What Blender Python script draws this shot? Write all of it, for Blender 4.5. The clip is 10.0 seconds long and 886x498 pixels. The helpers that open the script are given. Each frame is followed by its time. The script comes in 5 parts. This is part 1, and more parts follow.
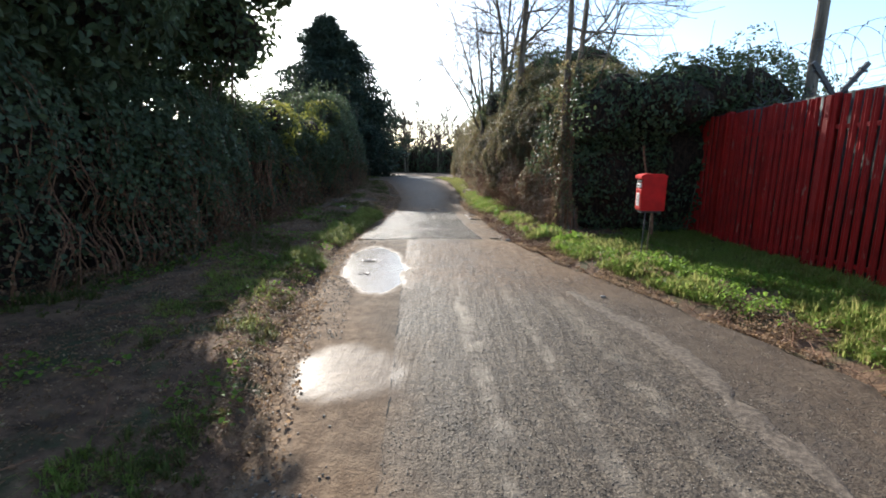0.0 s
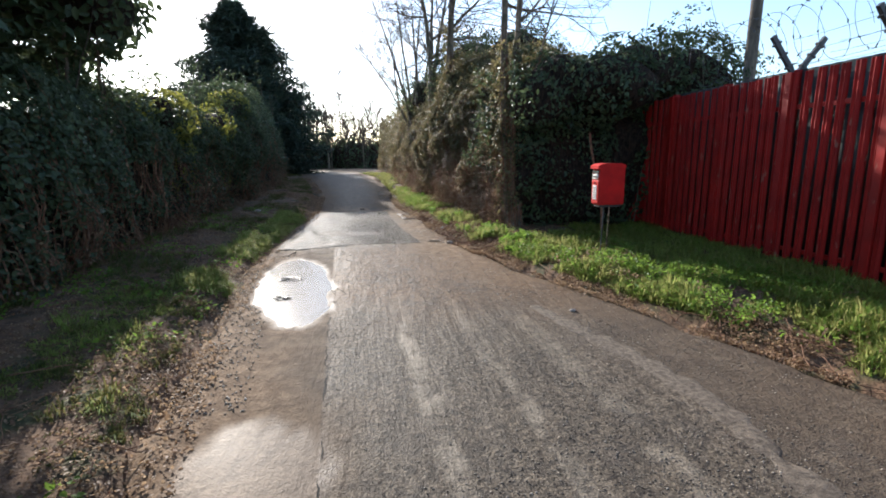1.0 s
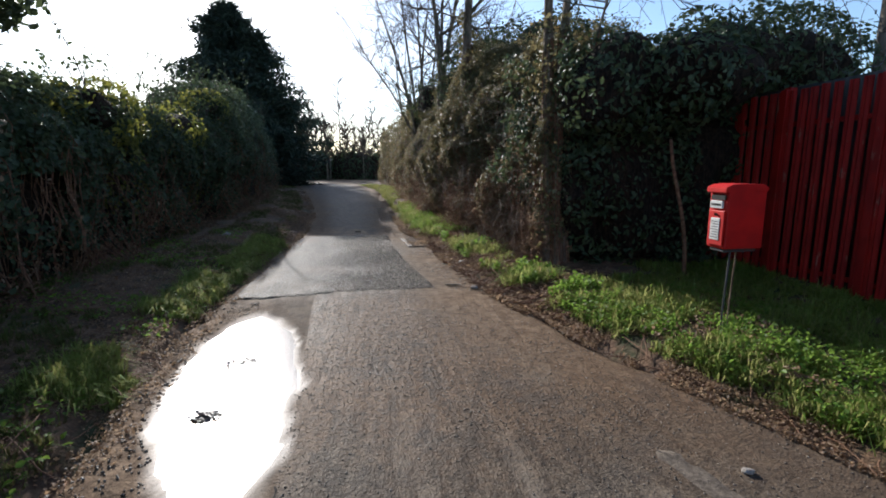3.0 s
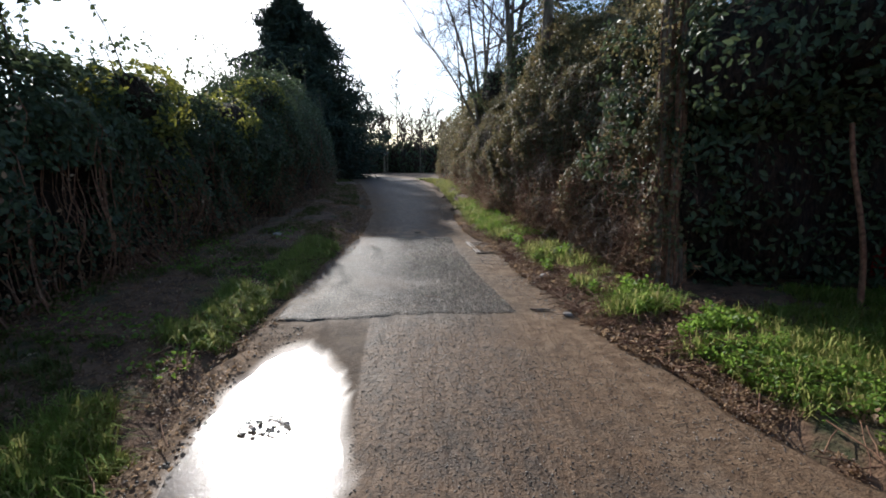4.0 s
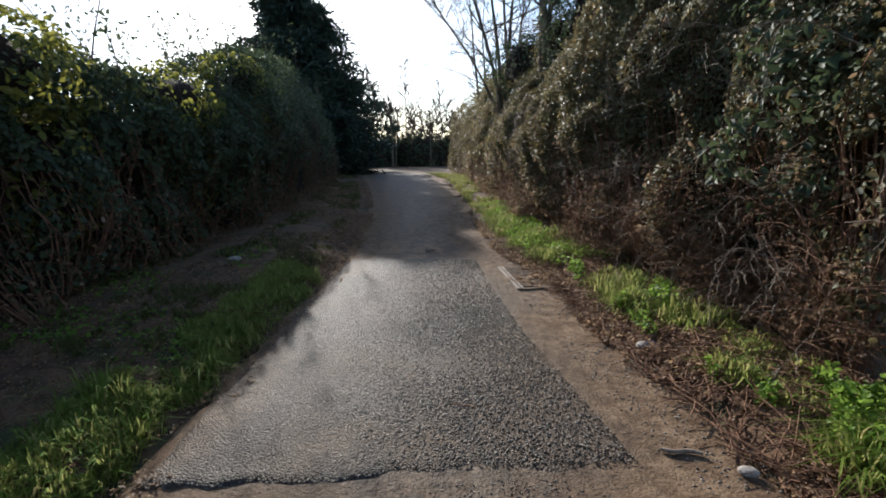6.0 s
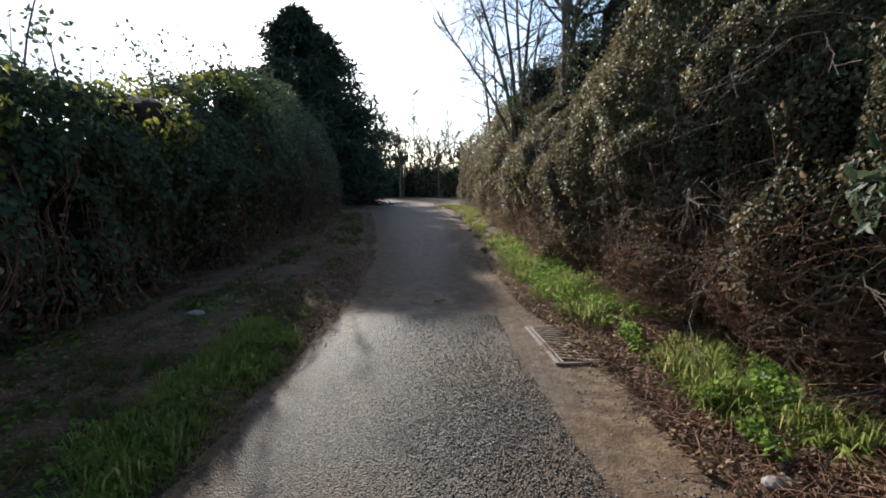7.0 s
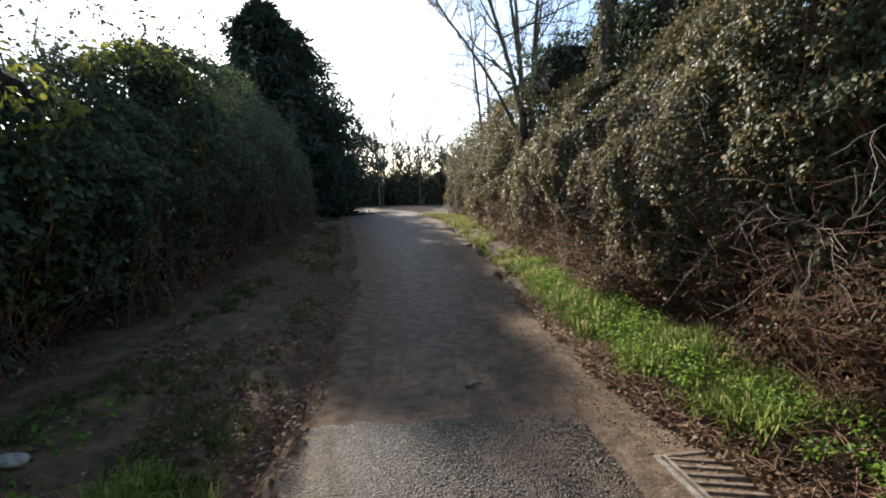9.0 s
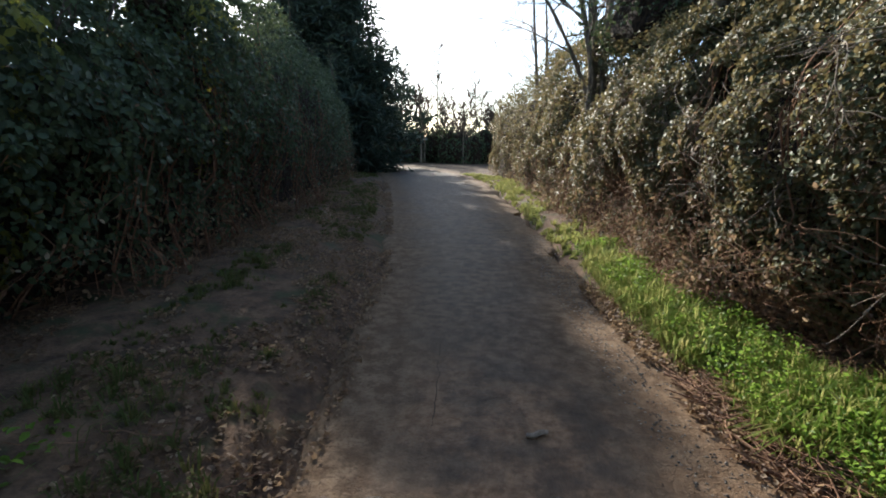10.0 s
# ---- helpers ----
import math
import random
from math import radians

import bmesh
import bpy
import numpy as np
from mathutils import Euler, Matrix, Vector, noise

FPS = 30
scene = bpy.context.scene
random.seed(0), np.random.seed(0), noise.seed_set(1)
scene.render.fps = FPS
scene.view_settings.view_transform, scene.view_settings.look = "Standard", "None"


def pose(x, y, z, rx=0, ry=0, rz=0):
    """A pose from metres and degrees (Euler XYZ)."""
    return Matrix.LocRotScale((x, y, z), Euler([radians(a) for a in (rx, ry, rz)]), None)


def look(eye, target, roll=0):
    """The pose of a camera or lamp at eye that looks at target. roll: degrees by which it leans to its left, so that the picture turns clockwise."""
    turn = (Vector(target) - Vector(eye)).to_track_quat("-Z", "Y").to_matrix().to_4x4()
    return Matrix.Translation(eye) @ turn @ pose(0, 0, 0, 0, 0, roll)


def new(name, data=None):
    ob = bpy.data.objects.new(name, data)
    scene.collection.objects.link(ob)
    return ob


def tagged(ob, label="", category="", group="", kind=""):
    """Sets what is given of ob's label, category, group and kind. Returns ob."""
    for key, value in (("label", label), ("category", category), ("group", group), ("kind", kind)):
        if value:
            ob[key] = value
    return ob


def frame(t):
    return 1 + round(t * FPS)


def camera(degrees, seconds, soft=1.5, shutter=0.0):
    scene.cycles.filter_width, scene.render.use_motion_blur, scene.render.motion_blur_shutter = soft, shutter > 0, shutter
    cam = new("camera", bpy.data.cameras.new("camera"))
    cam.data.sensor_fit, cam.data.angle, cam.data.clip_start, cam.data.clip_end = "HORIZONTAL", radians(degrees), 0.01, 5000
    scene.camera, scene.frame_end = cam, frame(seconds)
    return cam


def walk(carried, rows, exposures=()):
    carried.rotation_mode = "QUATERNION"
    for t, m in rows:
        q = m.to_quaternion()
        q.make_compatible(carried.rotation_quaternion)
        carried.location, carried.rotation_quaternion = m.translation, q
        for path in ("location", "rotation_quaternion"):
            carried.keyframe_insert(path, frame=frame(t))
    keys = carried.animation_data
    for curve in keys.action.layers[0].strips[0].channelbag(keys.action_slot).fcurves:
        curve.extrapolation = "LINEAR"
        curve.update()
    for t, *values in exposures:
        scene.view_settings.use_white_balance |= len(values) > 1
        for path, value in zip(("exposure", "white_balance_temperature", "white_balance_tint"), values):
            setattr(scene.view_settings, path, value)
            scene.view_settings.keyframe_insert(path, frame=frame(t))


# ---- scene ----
cam = camera(86.4, 10.0, soft=1.8)
PATH = [
    (0, (0.039, -0.075, 1.634), (0.023, 1.892, 1.276), 0.9),
    (0.5, (-0.02, 0.483, 1.629), (0.244, 2.424, 1.227), 0.5),
    (1, (-0.018, 1.044, 1.635), (0.257, 2.988, 1.252), -0.7),
    (1.5, (0.023, 1.599, 1.654), (0.649, 3.46, 1.273), -1.0),
    (2, (0.101, 2.211, 1.671), (0.672, 4.093, 1.304), 0.2),
    (2.5, (0.074, 2.753, 1.658), (0.592, 4.657, 1.332), 0.9),
    (3, (0.026, 3.376, 1.662), (0.303, 5.327, 1.325), -0.2),
    (3.2, (-0.004, 3.607, 1.661), (0.139, 5.573, 1.321), -0.3),
    (4.3, (-0.178, 4.99, 1.682), (-0.15, 6.955, 1.313), -0.8),
    (4.5, (-0.203, 5.231, 1.685), (-0.18, 7.199, 1.325), -1.9),
    (5, (-0.206, 5.885, 1.693), (-0.188, 7.841, 1.274), 0.1),
    (5.2, (-0.21, 6.134, 1.691), (-0.289, 8.091, 1.287), 0.0),
    (6.3, (-0.233, 7.482, 1.682), (-0.207, 9.445, 1.298), -1.0),
    (6.5, (-0.245, 7.731, 1.683), (-0.302, 9.7, 1.333), 0.0),
    (7, (-0.282, 8.36, 1.694), (-0.303, 10.342, 1.426), -0.4),
    (7.5, (-0.38, 8.953, 1.692), (-0.422, 10.941, 1.476), -1.0),
    (8, (-0.53, 9.513, 1.675), (-0.391, 11.495, 1.444), 0.2),
    (8.5, (-0.633, 10.118, 1.69), (-0.505, 12.098, 1.433), -0.6),
    (9, (-0.717, 10.714, 1.721), (-0.647, 12.698, 1.479), -1.5),
    (9.5, (-0.767, 11.27, 1.745), (-0.763, 13.249, 1.462), 0.7),
    (10, (-0.816, 11.87, 1.737), (-0.904, 13.825, 1.326), 1.3),
]
walk(cam, [(t, look(eye, target, roll)) for t, eye, target, roll in PATH], exposures=[(0.0, 1.5, 6600, 8), (1.5, 1.3, 6400, 10), (2.5, 0.86, 6300, 10), (5.0, 0.88, 6400, 10), (7.0, 0.98, 6550, 9), (8.5, 1.12, 6750, 8), (10.0, 1.38, 6850, 8)])

# ---- world, sun, exposure ----
SUN_AZ, SUN_EL = -20.0, 24.5          # degrees from +y towards +x, and above the horizon
world = bpy.data.worlds.new("world")
scene.world = world
world.use_nodes = True
wn, wl = world.node_tree.nodes, world.node_tree.links
sky = wn.new("ShaderNodeTexSky")
sky.sky_type = "NISHITA"
sky.sun_disc = False
sky.sun_elevation = radians(SUN_EL)
sky.sun_rotation = radians(SUN_AZ)
sky.air_density, sky.dust_density, sky.ozone_density = 1.0, 0.7, 3.0
wcoord = wn.new("ShaderNodeTexCoord")
wmap = wn.new("ShaderNodeMapping")
wmap.inputs["Scale"].default_value = (1.6, 1.6, 5.0)
wnoise = wn.new("ShaderNodeTexNoise")
wnoise.inputs["Scale"].default_value = 1.5
wnoise.inputs["Detail"].default_value = 7
wramp = wn.new("ShaderNodeValToRGB")
wramp.color_ramp.elements[0].position, wramp.color_ramp.elements[1].position = 0.58, 0.82
wmix = wn.new("ShaderNodeMix")
wmix.data_type = "RGBA"
wmix.inputs[7].default_value = (7.5, 7.6, 7.8, 1)
wl.new(wcoord.outputs["Generated"], wmap.inputs["Vector"])
wl.new(wmap.outputs["Vector"], wnoise.inputs["Vector"])
wl.new(wnoise.outputs["Fac"], wramp.inputs["Fac"])
wl.new(wramp.outputs["Color"], wmix.inputs[0])
wl.new(sky.outputs["Color"], wmix.inputs[6])
wl.new(wmix.outputs[2], wn["Background"].inputs["Color"])
wn["Background"].inputs["Strength"].default_value = 0.115

sun = new("sun", bpy.data.lights.new("sun", "SUN"))
sun.data.energy = 3.8
sun.data.angle = radians(0.6)
sun.data.color = (1.0, 0.95, 0.89)
sdir = Vector((math.sin(radians(SUN_AZ)) * math.cos(radians(SUN_EL)), math.cos(radians(SUN_AZ)) * math.cos(radians(SUN_EL)), math.sin(radians(SUN_EL))))
sun.matrix_world = look(sdir * 60, (0, 0, 0))


# ---- numbers and small tools ----
rng = np.random.default_rng(7)


def vnoise(p, scale=1.0, seed=0):
    """Smooth value noise in -1..1 for an (n, 3) array."""
    q = np.asarray(p, float) * scale + seed * 17.31
    i = np.floor(q).astype(np.int64)
    f = q - i
    f = f * f * (3 - 2 * f)

    def h(a, b, c):
        n = (a * 73856093) ^ (b * 19349663) ^ (c * 83492791)
        n = (n ^ (n >> 13)) * 1274126177
        return ((n ^ (n >> 16)) & 0xFFFF) / 32767.5 - 1
    x, y, z = i.T
    u, v, w = f.T
    r = 0
    for dx in (0, 1):
        for dy in (0, 1):
            for dz in (0, 1):
                r = r + h(x + dx, y + dy, z + dz) * (u if dx else 1 - u) * (v if dy else 1 - v) * (w if dz else 1 - w)
    return r


def n1(y, scale, seed=0):
    y = np.atleast_1d(np.asarray(y, float))
    return vnoise(np.stack([y, y * 0 + 0.37, y * 0 + 0.71], 1), scale, seed)


def fast_mesh(name, verts, quads=None, tris=None, smooth=False):
    me = bpy.data.meshes.new(name)
    verts = np.asarray(verts, np.float32).reshape(-1, 3)
    parts, starts, at = [], [], 0
    for faces, k in ((quads, 4), (tris, 3)):
        if faces is None or not len(faces):
            continue
        faces = np.asarray(faces, np.int32).reshape(-1, k)
        parts.append(faces.ravel())
        starts.append(at + np.arange(len(faces), dtype=np.int32) * k)
        at += faces.size
    loops, starts = np.concatenate(parts), np.concatenate(starts)
    me.vertices.add(len(verts))
    me.vertices.foreach_set("co", verts.ravel())
    me.loops.add(len(loops))
    me.loops.foreach_set("vertex_index", loops)
    me.polygons.add(len(starts))
    me.polygons.foreach_set("loop_start", starts)
    me.update(calc_edges=True)
    if smooth:
        me.polygons.foreach_set("use_smooth", np.ones(len(starts), bool))
    return me


def mesh_part(name, me, material, parent=None, label=""):
    me.materials.append(material)
    ob = new(name, me)
    ob.parent = parent
    return tagged(ob, label)


def part(name, bm, material, parent=None, label="", smooth=False):
    me = bpy.data.meshes.new(name)
    bm.to_mesh(me)
    bm.free()
    if smooth:
        me.polygons.foreach_set("use_smooth", np.ones(len(me.polygons), bool))
    return mesh_part(name, me, material, parent, label)


def thing(name, at, label, category, group="", kind=""):
    ob = new(name)
    ob.location = at
    ob.empty_display_size = 0.1
    return tagged(ob, label, category, group, kind)


def under(ob, parent):
    """Parents ob, built in world metres, without moving it."""
    ob.parent = parent
    ob.matrix_parent_inverse = Matrix.Translation(parent.location).inverted()
    return ob


def leaves(p, n, size, ratio=0.6, fold=0.25, r=rng):
    """Folded six-cornered leaves: verts and quads. p places, n facing, size lengths."""
    k = len(p)
    n = n / np.linalg.norm(n, axis=1, keepdims=True)
    d = r.normal(size=(k, 3))
    d[:, 2] -= 0.5
    a = d - n * (d * n).sum(1, keepdims=True)
    a /= np.linalg.norm(a, axis=1, keepdims=True)
    b = np.cross(n, a)
    s = np.broadcast_to(size, (k,))[:, None]
    w = s * ratio * 0.5
    v = np.empty((k, 6, 3))
    v[:, 0] = p
    v[:, 1] = p + a * s * 0.3 + b * w + n * w * fold
    v[:, 2] = p + a * s * 0.68 + b * w * 0.8 + n * w * fold
    v[:, 3] = p + a * s - n * s * 0.12
    v[:, 4] = p + a * s * 0.68 - b * w * 0.8 + n * w * fold
    v[:, 5] = p + a * s * 0.3 - b * w + n * w * fold
    base = np.arange(k)[:, None] * 6
    q = np.concatenate([base + [0, 1, 2, 3], base + [0, 3, 4, 5]])
    return v.reshape(-1, 3), q


def tubes(lines, sides=4):
    """Tapered tubes round polylines [(points (m,3), radii (m,))]: verts and quads."""
    vs, qs, at = [], [], 0
    ang = np.arange(sides) * 2 * math.pi / sides
    ca, sa = np.cos(ang), np.sin(ang)
    for pts, rad in lines:
        pts = np.asarray(pts, float)
        m = len(pts)
        t = np.gradient(pts, axis=0)
        t /= np.linalg.norm(t, axis=1, keepdims=True) + 1e-9
        ref = np.where(np.abs(t[:, 2:3]) < 0.9, [[0, 0, 1.0]], [[1.0, 0, 0]])
        u = np.cross(t, ref)
        u /= np.linalg.norm(u, axis=1, keepdims=True) + 1e-9
        w = np.cross(t, u)
        ring = pts[:, None] + np.asarray(rad)[:, None, None] * (u[:, None] * ca[None, :, None] + w[:, None] * sa[None, :, None])
        vs.append(ring.reshape(-1, 3))
        i = np.arange(m - 1)[:, None] * sides + np.arange(sides)[None]
        j = np.arange(m - 1)[:, None] * sides + (np.arange(sides)[None] + 1) % sides
        qs.append(np.stack([i, j, j + sides, i + sides], -1).reshape(-1, 4) + at)
        at += m * sides
    return np.concatenate(vs), np.concatenate(qs)


def box(bm, x0, y0, z0, x1, y1, z1, bevel=0.0):
    m = Matrix.Translation(((x0 + x1) / 2, (y0 + y1) / 2, (z0 + z1) / 2)) @ Matrix.Diagonal((x1 - x0, y1 - y0, z1 - z0, 1))
    got = bmesh.ops.create_cube(bm, size=1, matrix=m)["verts"]
    if bevel:
        edges = list({e for v in got for e in v.link_edges})
        bmesh.ops.bevel(bm, geom=edges, offset=bevel, segments=2, affect="EDGES", profile=0.5)


# ---- materials ----
class Nodes:
    """A few node shortcuts for one material."""

    def __init__(self, name):
        self.m = bpy.data.materials.new(name)
        self.m.use_nodes = True
        self.n, self.l = self.m.node_tree.nodes, self.m.node_tree.links
        self.b = self.n["Principled BSDF"]

    def put(self, socket, value):
        if isinstance(value, bpy.types.NodeSocket):
            self.l.new(value, socket)
        else:
            socket.default_value = (*value, 1) if isinstance(value, tuple) and len(value) == 3 and socket.type == "RGBA" else value

    def coords(self, scale=(1, 1, 1)):
        g = self.n.new("ShaderNodeNewGeometry")
        mp = self.n.new("ShaderNodeMapping")
        mp.inputs["Scale"].default_value = scale
        self.l.new(g.outputs["Position"], mp.inputs["Vector"])
        return mp.outputs["Vector"]

    def noise(self, scale, detail=4, stretch=(1, 1, 1), rough=0.6):
        t = self.n.new("ShaderNodeTexNoise")
        t.inputs["Scale"].default_value = scale
        t.inputs["Detail"].default_value = detail
        t.inputs["Roughness"].default_value = rough
        self.l.new(self.coords(stretch), t.inputs["Vector"])
        return t.outputs["Fac"]

    def voronoi(self, scale, out="Distance"):
        t = self.n.new("ShaderNodeTexVoronoi")
        t.inputs["Scale"].default_value = scale
        self.l.new(self.coords(), t.inputs["Vector"])
        return t.outputs[out]

    def step(self, value, lo, hi):
        r = self.n.new("ShaderNodeMapRange")
        r.interpolation_type = "SMOOTHSTEP"
        self.put(r.inputs["Value"], value)
        r.inputs["From Min"].default_value, r.inputs["From Max"].default_value = min(lo, hi), max(lo, hi)
        if lo > hi:
            r.inputs["To Min"].default_value, r.inputs["To Max"].default_value = 1, 0
        return r.outputs["Result"]

    def math(self, op, a, b=0.0):
        t = self.n.new("ShaderNodeMath")
        t.operation = op
        self.put(t.inputs[0], a)
        self.put(t.inputs[1], b)
        return t.outputs[0]

    def mix(self, fac, a, b):
        t = self.n.new("ShaderNodeMix")
        t.data_type = "RGBA"
        self.put(t.inputs[0], fac)
        self.put(t.inputs[6], a)
        self.put(t.inputs[7], b)
        return t.outputs[2]

    def ramp(self, fac, *stops):
        t = self.n.new("ShaderNodeValToRGB")
        e = t.color_ramp.elements
        while len(e) < len(stops):
            e.new(0.5)
        for el, (pos, col) in zip(e, stops):
            el.position, el.color = pos, (*col, 1)
        self.l.new(fac, t.inputs["Fac"])
        return t.outputs["Color"]

    def bump(self, height, strength=0.5, distance=0.01):
        t = self.n.new("ShaderNodeBump")
        t.inputs["Strength"].default_value, t.inputs["Distance"].default_value = strength, distance
        self.l.new(height, t.inputs["Height"])
        self.l.new(t.outputs["Normal"], self.b.inputs["Normal"])

    def done(self, colour, rough=0.8, metal=0.0, spec=0.5):
        self.put(self.b.inputs["Base Color"], colour)
        self.put(self.b.inputs["Roughness"], rough)
        self.put(self.b.inputs["Metallic"], metal)
        self.put(self.b.inputs["Specular IOR Level"], spec)
        return self.m


def leaf_material(name, stops, rough=0.4, through_light=0.3, spec=0.5):
    k = Nodes(name)
    g = k.n.new("ShaderNodeNewGeometry")
    island = k.ramp(g.outputs["Random Per Island"], *stops)
    big = k.noise(0.9, 3)
    col = k.mix(k.step(big, 0.35, 0.7), island, k.mix(0.35, island, tuple(c * 0.6 for c in stops[0][1])))
    col = k.mix(k.math("MULTIPLY", k.step(k.noise(120, 2), 0.45, 0.75), 0.3), col, tuple(min(1, c * 1.5) for c in stops[-1][1]))
    k.done(col, rough, 0, spec)
    tr = k.n.new("ShaderNodeBsdfTranslucent")
    mx = k.n.new("ShaderNodeMixShader")
    mx.inputs[0].default_value = through_light
    k.put(tr.inputs["Color"], k.mix(0.4, col, tuple(min(1, c * 2) for c in stops[-1][1])))
    k.l.new(k.b.outputs[0], mx.inputs[1])
    k.l.new(tr.outputs[0], mx.inputs[2])
    k.l.new(mx.outputs[0], k.n["Material Output"].inputs["Surface"])
    return k.m


def rough_material(name, dark, light, scale=8, rough=0.9, bump=0.6, dist=0.02, stretch=(1, 1, 1), third=None):
    k = Nodes(name)
    a, b = k.noise(scale, 6, stretch), k.noise(scale * 7, 3, stretch)
    col = k.mix(k.step(a, 0.3, 0.7), dark, light)
    if third:
        col = k.mix(k.step(k.noise(scale * 0.35, 4), 0.5, 0.68), col, third)
    col = k.mix(k.math("MULTIPLY", k.step(b, 0.4, 0.7), 0.4), col, tuple(c * 0.5 for c in dark))
    k.bump(k.math("ADD", a, k.math("MULTIPLY", b, 0.4)), bump, dist)
    return k.done(col, rough, 0, 0.3)


IVY = leaf_material("ivy leaves", ((0, (0.045, 0.07, 0.034)), (0.5, (0.085, 0.12, 0.055)), (0.8, (0.14, 0.16, 0.08)), (1, (0.27, 0.19, 0.09))), 0.52, 0.32, 0.28)
DARKLEAF = leaf_material("dark evergreen leaves", ((0, (0.03, 0.052, 0.028)), (0.7, (0.058, 0.088, 0.042)), (1, (0.095, 0.12, 0.055))), 0.55, 0.28, 0.28)
LIMELEAF = leaf_material("young yellow green leaves", ((0, (0.06, 0.09, 0.02)), (0.6, (0.14, 0.17, 0.03)), (1, (0.26, 0.24, 0.05))), 0.5, 0.5)
NEEDLE = leaf_material("conifer needles", ((0, (0.014, 0.03, 0.022)), (0.7, (0.028, 0.05, 0.034)), (1, (0.05, 0.07, 0.045))), 0.6, 0.15, 0.3)
DRYLEAF = leaf_material("dead leaves", ((0, (0.06, 0.03, 0.015)), (0.5, (0.15, 0.07, 0.032)), (0.88, (0.24, 0.13, 0.062)), (1, (0.42, 0.31, 0.2))), 0.65, 0.4)
GRASS = leaf_material("grass blades", ((0, (0.05, 0.12, 0.012)), (0.55, (0.1, 0.23, 0.022)), (0.88, (0.2, 0.34, 0.05)), (1, (0.4, 0.33, 0.15))), 0.7, 0.5, 0.15)
# darker copy of the grass: the left verge's shade is put into its colour
SHADEGRASS = leaf_material("grass blades with verge shade in colour", ((0, (0.035, 0.07, 0.014)), (0.6, (0.06, 0.11, 0.022)), (0.9, (0.1, 0.12, 0.04)), (1, (0.2, 0.15, 0.07))), 0.75, 0.35, 0.12)
WEED = leaf_material("broad weed leaves", ((0, (0.06, 0.12, 0.015)), (0.6, (0.11, 0.215, 0.025)), (0.93, (0.17, 0.29, 0.04)), (1, (0.2, 0.29, 0.06))), 0.5, 0.5, 0.25)
BARK = rough_material("grey brown bark", (0.075, 0.056, 0.042), (0.29, 0.225, 0.165), 14, 0.9, 0.9, 0.03, (1, 1, 0.2), (0.09, 0.1, 0.06))
TWIG = rough_material("bare twigs", (0.05, 0.038, 0.03), (0.13, 0.1, 0.075), 20, 0.85, 0.3, 0.004)
STEM = rough_material("dead stems", (0.1, 0.046, 0.027), (0.3, 0.165, 0.095), 18, 0.85, 0.3, 0.004)
# near-black twig brown: the shade deep inside plants is put into this colour
CORE = rough_material("twig mass with inner shade in colour", (0.012, 0.009, 0.007), (0.08, 0.05, 0.032), 26, 1.0, 1.0, 0.1, (1, 1, 0.35))
SOIL = rough_material("soil with leaf litter", (0.06, 0.035, 0.021), (0.2, 0.118, 0.068), 6, 0.95, 1.0, 0.03, (1, 1, 1), (0.05, 0.06, 0.024))


